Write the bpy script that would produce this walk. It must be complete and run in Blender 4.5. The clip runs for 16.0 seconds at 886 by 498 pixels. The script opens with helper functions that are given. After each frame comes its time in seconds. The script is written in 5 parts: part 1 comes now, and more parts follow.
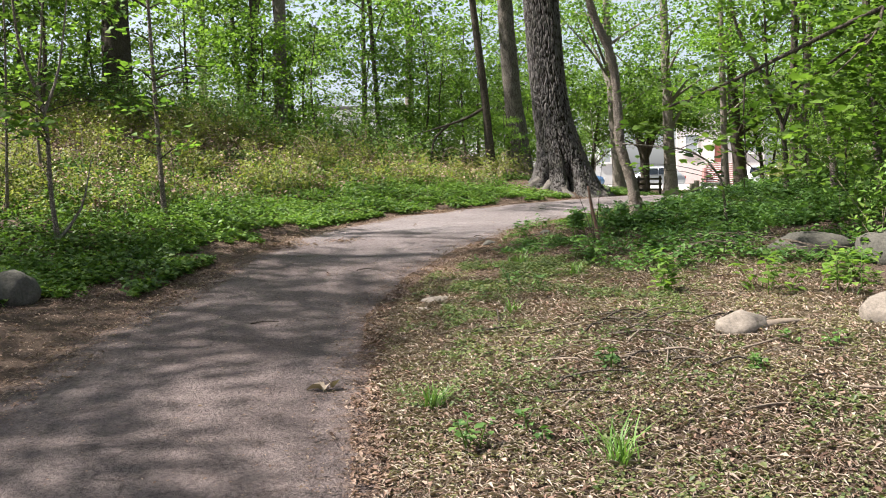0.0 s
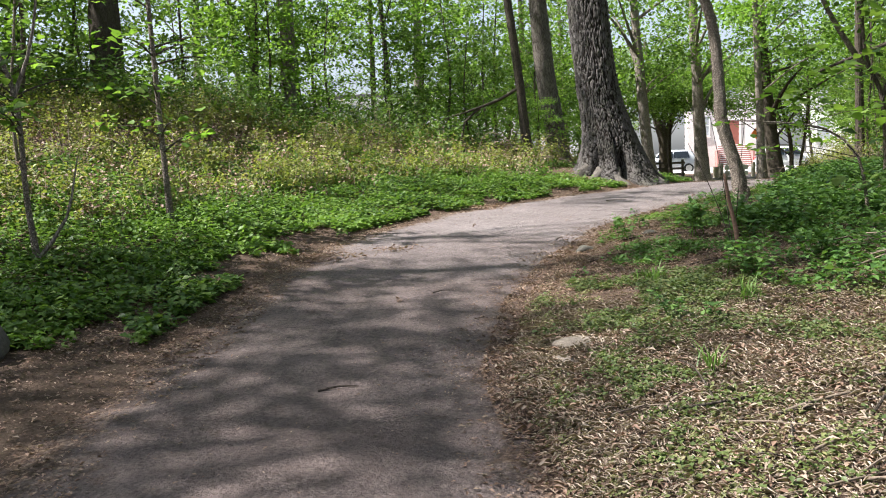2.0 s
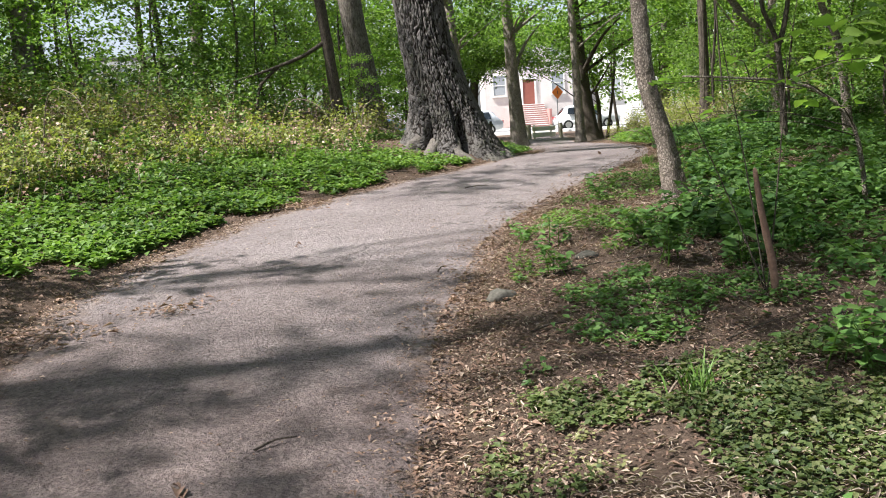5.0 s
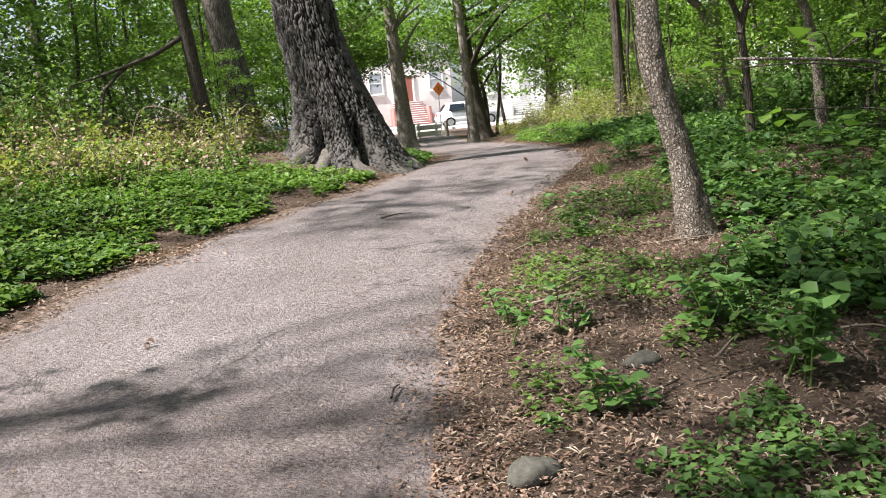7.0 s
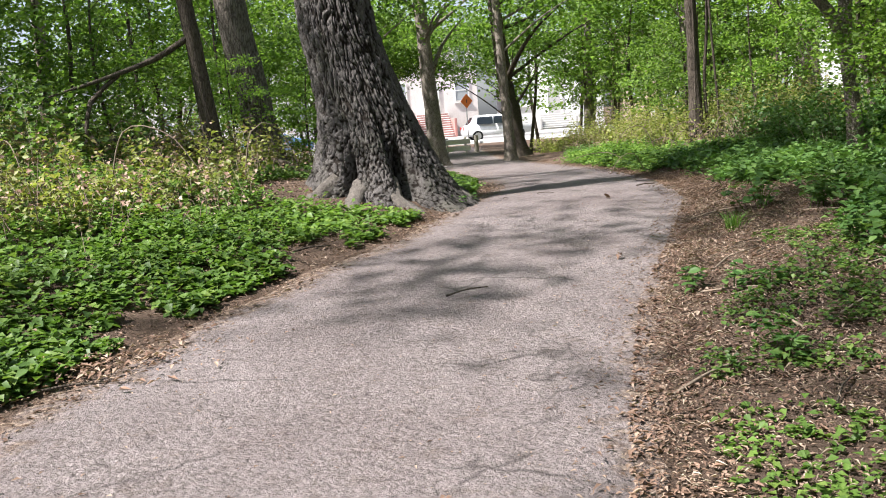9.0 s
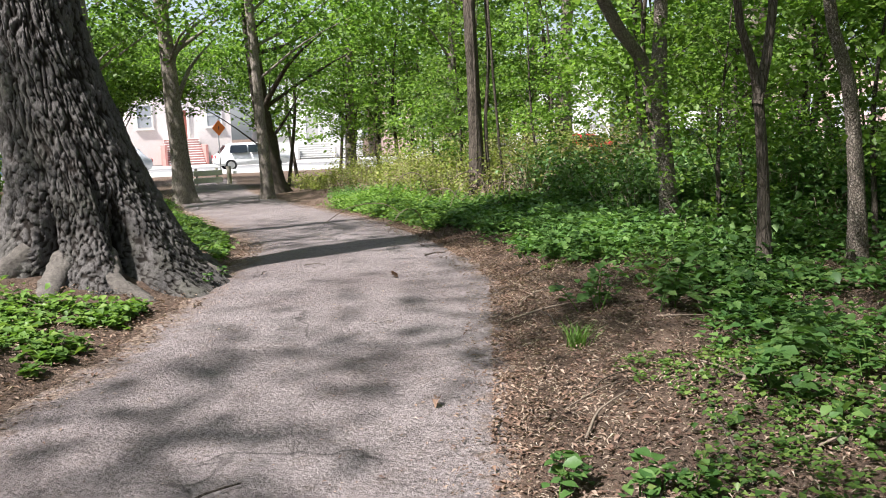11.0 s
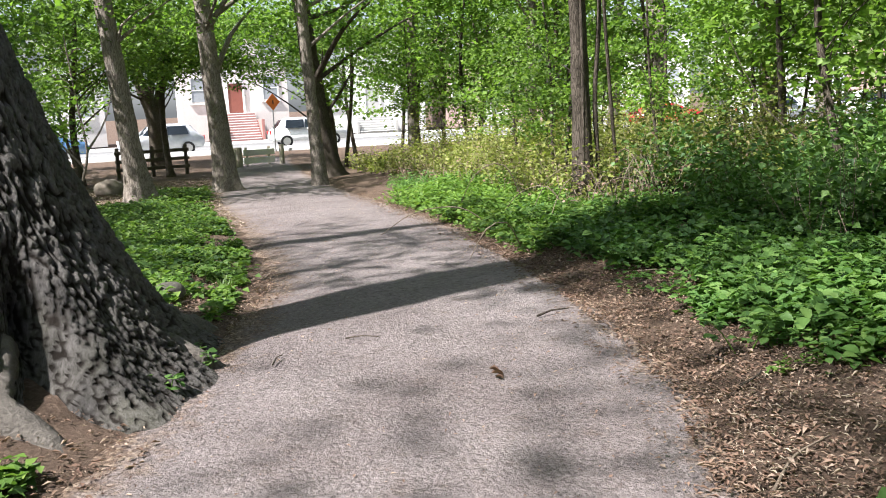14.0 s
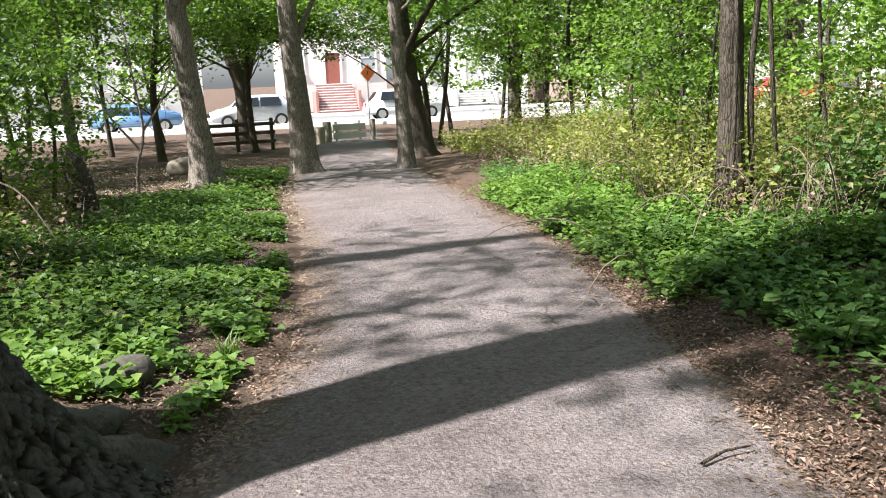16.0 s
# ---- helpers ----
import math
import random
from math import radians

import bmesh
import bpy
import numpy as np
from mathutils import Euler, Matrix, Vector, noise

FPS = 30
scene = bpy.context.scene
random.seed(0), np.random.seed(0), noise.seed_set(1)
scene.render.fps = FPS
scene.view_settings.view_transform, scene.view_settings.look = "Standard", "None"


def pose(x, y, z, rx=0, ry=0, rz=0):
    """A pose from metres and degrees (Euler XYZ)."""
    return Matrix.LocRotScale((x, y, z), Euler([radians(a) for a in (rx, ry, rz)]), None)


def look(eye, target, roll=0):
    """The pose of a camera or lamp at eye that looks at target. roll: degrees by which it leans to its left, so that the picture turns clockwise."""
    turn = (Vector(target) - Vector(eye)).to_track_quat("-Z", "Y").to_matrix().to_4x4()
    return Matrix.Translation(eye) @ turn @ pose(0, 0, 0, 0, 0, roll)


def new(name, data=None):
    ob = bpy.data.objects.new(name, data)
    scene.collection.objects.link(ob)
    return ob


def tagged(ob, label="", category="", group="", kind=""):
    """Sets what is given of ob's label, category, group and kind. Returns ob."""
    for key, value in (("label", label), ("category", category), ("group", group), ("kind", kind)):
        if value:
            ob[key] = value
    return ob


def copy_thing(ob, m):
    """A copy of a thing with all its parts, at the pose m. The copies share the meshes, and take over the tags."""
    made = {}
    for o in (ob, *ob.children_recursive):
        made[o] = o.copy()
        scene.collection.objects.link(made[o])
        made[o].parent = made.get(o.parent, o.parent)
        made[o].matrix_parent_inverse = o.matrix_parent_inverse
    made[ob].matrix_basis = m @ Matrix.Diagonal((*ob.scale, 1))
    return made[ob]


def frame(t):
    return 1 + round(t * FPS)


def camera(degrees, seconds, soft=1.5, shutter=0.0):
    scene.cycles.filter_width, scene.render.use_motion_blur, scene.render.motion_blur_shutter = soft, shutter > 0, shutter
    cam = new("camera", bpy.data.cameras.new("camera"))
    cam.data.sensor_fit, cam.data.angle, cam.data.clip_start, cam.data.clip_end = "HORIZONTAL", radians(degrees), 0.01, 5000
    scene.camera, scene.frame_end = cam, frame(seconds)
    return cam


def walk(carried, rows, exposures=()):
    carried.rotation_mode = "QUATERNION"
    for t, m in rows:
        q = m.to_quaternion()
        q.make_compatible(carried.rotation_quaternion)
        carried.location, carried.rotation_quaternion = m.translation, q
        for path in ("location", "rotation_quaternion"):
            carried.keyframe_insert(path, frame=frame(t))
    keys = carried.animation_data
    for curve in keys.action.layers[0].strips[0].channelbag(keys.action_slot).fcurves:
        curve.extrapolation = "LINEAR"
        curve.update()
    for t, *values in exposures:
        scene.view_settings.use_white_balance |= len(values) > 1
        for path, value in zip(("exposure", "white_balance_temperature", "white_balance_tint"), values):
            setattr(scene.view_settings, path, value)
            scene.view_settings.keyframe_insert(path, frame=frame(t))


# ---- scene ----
cam = camera(52.5, 16.0, soft=1.0)
PATH = [
    (0, (0.081, -0.689, 1.448), (0.089, 1.304, 1.28), -0.6),
    (0.5, (-0.17, -0.053, 1.437), (-0.146, 1.941, 1.29), -0.6),
    (1, (-0.416, 0.58, 1.432), (-0.386, 2.573, 1.273), -1.0),
    (1.5, (-0.605, 1.236, 1.435), (-0.565, 3.228, 1.262), -1.2),
    (2, (-0.873, 1.921, 1.477), (-0.854, 3.912, 1.284), -1.9),
    (2.5, (-0.931, 2.542, 1.49), (-0.806, 4.529, 1.298), -1.7),
    (3, (-1.047, 3.271, 1.505), (-0.892, 5.26, 1.363), -2.7),
    (3.5, (-1.028, 3.985, 1.529), (-0.71, 5.945, 1.287), -4.7),
    (3.7, (-1.001, 4.285, 1.549), (-0.638, 6.238, 1.317), -4.1),
    (5.8, (-0.829, 7.328, 1.693), (-0.261, 9.215, 1.353), -4.8),
    (6, (-0.752, 7.623, 1.688), (-0.145, 9.498, 1.349), -5.2),
    (6.5, (-0.672, 8.284, 1.729), (-0.039, 10.156, 1.42), -5.6),
    (7, (-0.536, 9.009, 1.768), (0.184, 10.847, 1.449), -5.1),
    (7.5, (-0.456, 9.643, 1.815), (0.273, 11.481, 1.51), -4.0),
    (8, (-0.365, 10.34, 1.873), (0.312, 12.198, 1.574), -4.7),
    (8.5, (-0.16, 11.026, 1.9), (0.531, 12.88, 1.607), -4.3),
    (9, (0.019, 11.687, 1.931), (0.707, 13.542, 1.638), -4.3),
    (9.5, (0.314, 12.249, 1.951), (1.276, 13.967, 1.601), -2.4),
    (10, (0.564, 12.935, 2.037), (1.69, 14.562, 1.745), -0.9),
    (10.2, (0.627, 13.122, 2.09), (1.795, 14.72, 1.804), -1.8),
    (12.3, (1.794, 15.286, 2.293), (2.922, 16.92, 2.052), -2.3),
    (12.5, (1.904, 15.506, 2.32), (3.013, 17.152, 2.071), -2.4),
    (13, (2.271, 16.037, 2.316), (3.382, 17.675, 2.031), -2.6),
    (13.5, (2.556, 16.58, 2.324), (3.629, 18.241, 2.025), -2.3),
    (14, (2.864, 17.114, 2.321), (3.91, 18.787, 1.996), -2.7),
    (14.5, (3.18, 17.679, 2.331), (4.082, 19.429, 1.978), -2.1),
    (15, (3.512, 18.274, 2.351), (4.372, 20.035, 1.948), -2.9),
    (15.5, (3.885, 18.785, 2.345), (4.737, 20.545, 1.926), -2.3),
    (16, (4.239, 19.29, 2.399), (5.086, 21.062, 2.02), -2.3),
]
walk(cam, [(t, look(eye, target, roll)) for t, eye, target, roll in PATH],
     exposures=[(0, 1.58, 6150, 13), (3.5, 1.55, 5950, 12), (6.5, 1.55, 6050, 13), (10, 1.53, 6000, 14), (12.5, 1.58, 5900, 13), (16, 1.75, 6000, 12)])

# ---- world and sun ----
SUN_ELEV, SUN_AZ = 54.0, 181.0          # degrees; azimuth counted from +x towards +y
world = bpy.data.worlds.new("sky")
scene.world = world
world.use_nodes = True
wn = world.node_tree.nodes
sky = wn.new("ShaderNodeTexSky")
sky.sky_type, sky.sun_disc = "NISHITA", False
sky.sun_elevation, sky.sun_rotation = radians(SUN_ELEV), radians(90 - SUN_AZ)
sky.dust_density, sky.air_density = 2.0, 1.0
wn["Background"].inputs["Strength"].default_value = 0.053
haze = wn.new("ShaderNodeHueSaturation")
haze.inputs["Saturation"].default_value, haze.inputs["Value"].default_value = 0.5, 1.3
world.node_tree.links.new(sky.outputs[0], haze.inputs["Color"])
world.node_tree.links.new(haze.outputs[0], wn["Background"].inputs["Color"])
sun = new("sun", bpy.data.lights.new("sun", "SUN"))
sun.data.energy, sun.data.angle, sun.data.color = 5.0, radians(0.9), (1.0, 0.94, 0.84)
_to = Vector((math.cos(radians(SUN_AZ)) * math.cos(radians(SUN_ELEV)), math.sin(radians(SUN_AZ)) * math.cos(radians(SUN_ELEV)), math.sin(radians(SUN_ELEV))))
sun.matrix_world = look((0, 0, 30), Vector((0, 0, 30)) - _to)
rng = np.random.default_rng(7)


# ---- materials ----
def mat_base(name):
    m = bpy.data.materials.new(name)
    m.use_nodes = True
    return m, m.node_tree.nodes, m.node_tree.links, m.node_tree.nodes["Principled BSDF"]


def tex_noise(n, l, vec, scale, detail=4.0, rough=0.6):
    t = n.new("ShaderNodeTexNoise")
    t.inputs["Scale"].default_value, t.inputs["Detail"].default_value, t.inputs["Roughness"].default_value = scale, detail, rough
    l.new(vec, t.inputs["Vector"])
    return t.outputs["Fac"]


def ramp(n, l, fac, stops):
    r = n.new("ShaderNodeValToRGB")
    e = r.color_ramp.elements
    while len(e) < len(stops):
        e.new(0.5)
    for k, (p, c) in enumerate(stops):
        e[k].position, e[k].color = p, (*c, 1)
    l.new(fac, r.inputs["Fac"])
    return r.outputs["Color"]


def mixc(n, l, fac, a, b, kind="MIX"):
    m = n.new("ShaderNodeMix")
    m.data_type, m.blend_type = "RGBA", kind
    for sock, v in ((m.inputs[0], fac), (m.inputs[6], a), (m.inputs[7], b)):
        if isinstance(v, (int, float)):
            sock.default_value = v
        elif isinstance(v, tuple):
            sock.default_value = (*v, 1)
        else:
            l.new(v, sock)
    return m.outputs[2]


def bump(n, l, bsdf, height, strength, dist):
    b = n.new("ShaderNodeBump")
    b.inputs["Strength"].default_value, b.inputs["Distance"].default_value = strength, dist
    l.new(height, b.inputs["Height"])
    l.new(b.outputs[0], bsdf.inputs["Normal"])


def geo_pos(n):
    return n.new("ShaderNodeNewGeometry").outputs["Position"]


def surface(name, c1, c2, scale, rough=0.85, fine=60.0, relief=0.3, depth=0.01, stretch=None, spec=0.3, c3=None):
    """Two-scale mottled surface."""
    m, n, l, b = mat_base(name)
    vec = n.new("ShaderNodeTexCoord").outputs["Object"]
    if stretch:
        mp = n.new("ShaderNodeMapping")
        mp.inputs["Scale"].default_value = stretch
        l.new(vec, mp.inputs["Vector"])
        vec = mp.outputs[0]
    big = tex_noise(n, l, vec, scale)
    small = tex_noise(n, l, vec, fine, 6.0, 0.7)
    col = ramp(n, l, big, [(0.3, c1), (0.7, c2)])
    col = mixc(n, l, 0.55, col, ramp(n, l, small, [(0.3, tuple(v * 0.45 for v in c1)), (0.72, c3 or c2)]))
    l.new(col, b.inputs["Base Color"])
    b.inputs["Roughness"].default_value, b.inputs["Specular IOR Level"].default_value = rough, spec
    bump(n, l, b, small, relief, depth)
    return m


def bark(name, dark, light, crack, scale, tall=0.28, depth=0.02, relief=0.9, low=0.25, gap=0.0, warp=1.2, tone=0.2, rise=0.16):
    """Plated bark: raised plates, dark cracks between them."""
    m, n, l, b = mat_base(name)
    vec = n.new("ShaderNodeTexCoord").outputs["Object"]
    mp = n.new("ShaderNodeMapping")
    mp.inputs["Scale"].default_value = (1, 1, tall)
    wob = n.new("ShaderNodeTexNoise")
    wob.inputs["Scale"].default_value = scale * 0.5
    l.new(vec, wob.inputs["Vector"])
    add = n.new("ShaderNodeVectorMath")
    add.operation = "MULTIPLY_ADD"
    add.inputs[1].default_value = (warp / scale,) * 3
    l.new(wob.outputs["Color"], add.inputs[0])
    l.new(vec, add.inputs[2])
    l.new(add.outputs[0], mp.inputs["Vector"])
    v = n.new("ShaderNodeTexVoronoi")
    v.feature = "DISTANCE_TO_EDGE"
    v.inputs["Scale"].default_value = scale
    l.new(mp.outputs[0], v.inputs["Vector"])
    small = tex_noise(n, l, mp.outputs[0], scale * 3.5, 6.0, 0.7)
    big = tex_noise(n, l, vec, 4.0, 5.0)
    plate = mixc(n, l, 0.4, ramp(n, l, small, [(0.5 - tone, dark), (0.5 + tone, light)]), ramp(n, l, big, [(0.3, dark), (0.7, light)]))
    edge = ramp(n, l, v.outputs["Distance"], [(gap, (low, low, low)), (gap + rise, (1, 1, 1))])
    l.new(mixc(n, l, edge, crack, plate), b.inputs["Base Color"])
    b.inputs["Roughness"].default_value, b.inputs["Specular IOR Level"].default_value = 0.95, 0.12
    hs = n.new("ShaderNodeMath")
    hs.operation = "MULTIPLY_ADD"
    hs.inputs[1].default_value = 0.5
    l.new(small, hs.inputs[0])
    l.new(edge, hs.inputs[2])
    bump(n, l, b, hs.outputs[0], relief, depth)
    return m


def oak_bark_material():
    """Deep-furrowed oak bark: weathered grey ridges, flaking grain, brown-black furrows with shade painted in."""
    m, n, l, b = mat_base("furrowed_oak_bark")
    vec = n.new("ShaderNodeTexCoord").outputs["Object"]
    mp = n.new("ShaderNodeMapping")
    mp.inputs["Scale"].default_value = (1, 1, 0.4)
    l.new(vec, mp.inputs["Vector"])
    grain = tex_noise(n, l, mp.outputs[0], 70.0, 7.0, 0.75)
    flake = tex_noise(n, l, mp.outputs[0], 24.0, 4.0, 0.6)
    big = tex_noise(n, l, vec, 2.2, 4.0)
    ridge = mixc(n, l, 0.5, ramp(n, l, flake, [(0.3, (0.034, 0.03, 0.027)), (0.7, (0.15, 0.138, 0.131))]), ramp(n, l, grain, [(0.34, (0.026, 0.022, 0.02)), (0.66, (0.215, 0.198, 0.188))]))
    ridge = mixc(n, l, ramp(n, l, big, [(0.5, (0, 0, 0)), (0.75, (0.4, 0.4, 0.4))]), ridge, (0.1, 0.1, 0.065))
    # crack depth darkens the colour, adding painted shade to the furrows' brown
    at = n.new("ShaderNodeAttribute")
    at.attribute_name = "furrow_shade"
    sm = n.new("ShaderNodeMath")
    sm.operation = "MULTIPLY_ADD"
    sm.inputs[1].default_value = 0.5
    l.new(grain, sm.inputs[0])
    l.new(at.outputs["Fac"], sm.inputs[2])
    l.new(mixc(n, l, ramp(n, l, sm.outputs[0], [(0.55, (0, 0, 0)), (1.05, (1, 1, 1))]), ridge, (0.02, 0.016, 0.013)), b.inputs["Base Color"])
    b.inputs["Roughness"].default_value, b.inputs["Specular IOR Level"].default_value = 0.95, 0.12
    hs = n.new("ShaderNodeMath")
    hs.operation = "ADD"
    l.new(grain, hs.inputs[0])
    l.new(flake, hs.inputs[1])
    bump(n, l, b, hs.outputs[0], 1.0, 0.02)
    return m


def leaf_mat(name, dark, light, trans=0.45, warm=None, gloss=0.35):
    """Leaves: each island has its own tint, light passes through."""
    m, n, l, b = mat_base(name)
    g = n.new("ShaderNodeNewGeometry")
    o = n.new("ShaderNodeObjectInfo")
    stops = [(0.0, dark), (0.62, light), (1.0, warm or light)]
    col = ramp(n, l, g.outputs["Random Per Island"], stops)
    patch = tex_noise(n, l, g.outputs["Position"], 0.5, 2.0)
    col = mixc(n, l, 0.5, col, ramp(n, l, patch, [(0.35, dark), (0.65, light)]))
    hsv = n.new("ShaderNodeHueSaturation")
    mr = n.new("ShaderNodeMapRange")
    mr.inputs[3].default_value, mr.inputs[4].default_value = 0.8, 1.2
    l.new(o.outputs["Random"], mr.inputs[0])
    l.new(mr.outputs[0], hsv.inputs["Value"])
    l.new(col, hsv.inputs["Color"])
    col = hsv.outputs[0]
    l.new(col, b.inputs["Base Color"])
    b.inputs["Roughness"].default_value, b.inputs["Specular IOR Level"].default_value = 0.5, gloss
    t = n.new("ShaderNodeBsdfTranslucent")
    l.new(mixc(n, l, 1.0, col, (1.0, 1.1, 0.55), "MULTIPLY"), t.inputs["Color"])
    mx = n.new("ShaderNodeMixShader")
    mx.inputs[0].default_value = trans
    l.new(b.outputs[0], mx.inputs[1])
    l.new(t.outputs[0], mx.inputs[2])
    l.new(mx.outputs[0], n["Material Output"].inputs["Surface"])
    return m


def flat(name, c, rough=0.6, metal=0.0, spec=0.5):
    m, n, l, b = mat_base(name)
    vec = n.new("ShaderNodeTexCoord").outputs["Object"]
    f = tex_noise(n, l, vec, 6.0, 5.0)
    l.new(ramp(n, l, f, [(0.3, tuple(v * 0.85 for v in c)), (0.7, c)]), b.inputs["Base Color"])
    b.inputs["Roughness"].default_value, b.inputs["Metallic"].default_value, b.inputs["Specular IOR Level"].default_value = rough, metal, spec
    return m


def path_material():
    m, n, l, b = mat_base("worn_path_surface")
    pos = geo_pos(n)
    vor = n.new("ShaderNodeTexVoronoi")
    vor.inputs["Scale"].default_value = 48.0
    wv = n.new("ShaderNodeTexNoise")
    wv.inputs["Scale"].default_value = 40.0
    l.new(pos, wv.inputs["Vector"])
    va = n.new("ShaderNodeVectorMath")
    va.operation = "MULTIPLY_ADD"
    va.inputs[1].default_value = (0.03, 0.03, 0.03)
    l.new(wv.outputs["Color"], va.inputs[0])
    l.new(pos, va.inputs[2])
    l.new(va.outputs[0], vor.inputs["Vector"])
    grit = ramp(n, l, vor.outputs["Color"], [(0.1, (0.165, 0.138, 0.132)), (0.5, (0.255, 0.22, 0.212)), (0.92, (0.36, 0.32, 0.31))])
    mid = tex_noise(n, l, pos, 7.0, 8.0, 0.7)
    big = tex_noise(n, l, pos, 0.7, 5.0)
    dust = ramp(n, l, big, [(0.35, (0.16, 0.13, 0.126)), (0.68, (0.272, 0.233, 0.228))])
    veil = tex_noise(n, l, pos, 2.3, 6.0, 0.7)
    bare = ramp(n, l, veil, [(0.38, (0.15, 0.15, 0.15)), (0.66, (0.85, 0.85, 0.85))])
    stony = mixc(n, l, 1.0, grit, ramp(n, l, vor.outputs["Distance"], [(0.3, (1.08, 1.08, 1.08)), (0.8, (0.45, 0.42, 0.41))]), "MULTIPLY")
    col = mixc(n, l, bare, dust, mixc(n, l, 0.35, stony, dust))
    col = mixc(n, l, ramp(n, l, mid, [(0.54, (0, 0, 0)), (0.72, (0.7, 0.7, 0.7))]), col, (0.13, 0.098, 0.082))
    pit = tex_noise(n, l, pos, 26.0, 7.0, 0.78)
    col = mixc(n, l, 1.0, col, ramp(n, l, pit, [(0.34, (0.42, 0.4, 0.39)), (0.5, (0.94, 0.94, 0.94)), (0.68, (1.15, 1.14, 1.13))]), "MULTIPLY")
    # cracks in the old asphalt
    cw = n.new("ShaderNodeTexNoise")
    cw.inputs["Scale"].default_value = 3.0
    l.new(pos, cw.inputs["Vector"])
    add = n.new("ShaderNodeVectorMath")
    add.operation = "MULTIPLY_ADD"
    add.inputs[1].default_value = (0.5, 0.5, 0.5)
    l.new(cw.outputs["Color"], add.inputs[0])
    l.new(pos, add.inputs[2])
    cr = n.new("ShaderNodeTexVoronoi")
    cr.feature = "DISTANCE_TO_EDGE"
    cr.inputs["Scale"].default_value = 0.55
    l.new(add.outputs[0], cr.inputs["Vector"])
    crack = ramp(n, l, cr.outputs["Distance"], [(0.0, (0.8, 0.8, 0.8)), (0.012, (0, 0, 0))])
    some = mixc(n, l, 1.0, crack, ramp(n, l, big, [(0.48, (0, 0, 0)), (0.6, (1, 1, 1))]), "MULTIPLY")
    col = mixc(n, l, some, col, (0.05, 0.042, 0.038))
    # earth and crumbled leaves trodden in from the sides
    at = n.new("ShaderNodeAttribute")
    at.attribute_name = "verge"
    sm = n.new("ShaderNodeMath")
    sm.operation = "ADD"
    l.new(at.outputs["Fac"], sm.inputs[0])
    l.new(mid, sm.inputs[1])
    earth = ramp(n, l, vor.outputs["Color"], [(0.1, (0.06, 0.038, 0.027)), (0.6, (0.16, 0.11, 0.08)), (0.95, (0.36, 0.28, 0.21))])
    col = mixc(n, l, ramp(n, l, sm.outputs[0], [(0.68, (0, 0, 0)), (0.95, (1, 1, 1))]), col, earth)
    # colour multiplied darker along the near stretch, up to about y = 13
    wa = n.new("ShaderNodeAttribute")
    wa.attribute_name = "dulled"
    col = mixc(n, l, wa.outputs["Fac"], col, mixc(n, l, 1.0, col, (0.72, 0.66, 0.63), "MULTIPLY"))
    l.new(col, b.inputs["Base Color"])
    b.inputs["Roughness"].default_value, b.inputs["Specular IOR Level"].default_value = 0.85, 0.25
    hsum = n.new("ShaderNodeMath")
    hsum.operation = "ADD"
    inv = n.new("ShaderNodeMath")
    inv.operation = "MULTIPLY_ADD"
    inv.inputs[1].default_value, inv.inputs[2].default_value = -0.5, 0.5
    l.new(vor.outputs["Distance"], inv.inputs[0])
    l.new(inv.outputs[0], hsum.inputs[0])
    l.new(mid, hsum.inputs[1])
    lump = tex_noise(n, l, pos, 22.0, 6.0, 0.75)
    h2 = n.new("ShaderNodeMath")
    h2.operation = "MULTIPLY_ADD"
    h2.inputs[1].default_value = 1.6
    l.new(lump, h2.inputs[0])
    l.new(hsum.outputs[0], h2.inputs[2])
    bump(n, l, b, h2.outputs[0], 1.0, 0.024)
    return m


def soil_material():
    m, n, l, b = mat_base("forest_soil")
    pos = geo_pos(n)
    vor = n.new("ShaderNodeTexVoronoi")
    vor.inputs["Scale"].default_value = 70.0
    l.new(pos, vor.inputs["Vector"])
    fine = tex_noise(n, l, pos, 34.0, 8.0, 0.8)
    crumb = ramp(n, l, fine, [(0.34, (0.03, 0.02, 0.014)), (0.52, (0.105, 0.07, 0.051)), (0.7, (0.27, 0.2, 0.15))])
    bits = mixc(n, l, 0.25, crumb, ramp(n, l, vor.outputs["Color"], [(0.1, (0.03, 0.02, 0.015)), (0.5, (0.1, 0.065, 0.046)), (0.95, (0.3, 0.23, 0.165))]))
    mid = tex_noise(n, l, pos, 2.2, 6.0, 0.65)
    col = mixc(n, l, 0.35, bits, ramp(n, l, mid, [(0.3, (0.05, 0.034, 0.025)), (0.7, (0.19, 0.135, 0.102))]))
    l.new(col, b.inputs["Base Color"])
    b.inputs["Roughness"].default_value, b.inputs["Specular IOR Level"].default_value = 0.95, 0.15
    bump(n, l, b, fine, 1.0, 0.04)
    return m


PATH_MAT, SOIL = path_material(), soil_material()
OAK_BARK = oak_bark_material()
OAK_LIMB = bark("oak_limb_bark", (0.12, 0.105, 0.095), (0.34, 0.3, 0.275), (0.03, 0.024, 0.02), 30.0, 0.2, 0.02)
BARK = bark("grey_brown_bark", (0.15, 0.125, 0.102), (0.38, 0.33, 0.285), (0.045, 0.036, 0.028), 38.0, 0.13, 0.012)
BARK_PALE = bark("pale_scaly_bark", (0.13, 0.1, 0.078), (0.56, 0.48, 0.4), (0.04, 0.03, 0.024), 58.0, 0.45, 0.02, 1.0, 0.25, 0.0, 2.4, 0.14, 0.26)
ROOT_BARK = surface("worn_root_bark", (0.07, 0.06, 0.052), (0.2, 0.175, 0.152), 9.0, 0.95, 40.0, 1.0, 0.03)
BARK_DARK = bark("dark_bark", (0.05, 0.04, 0.032), (0.15, 0.125, 0.1), (0.03, 0.024, 0.018), 40.0, 0.15, 0.01)
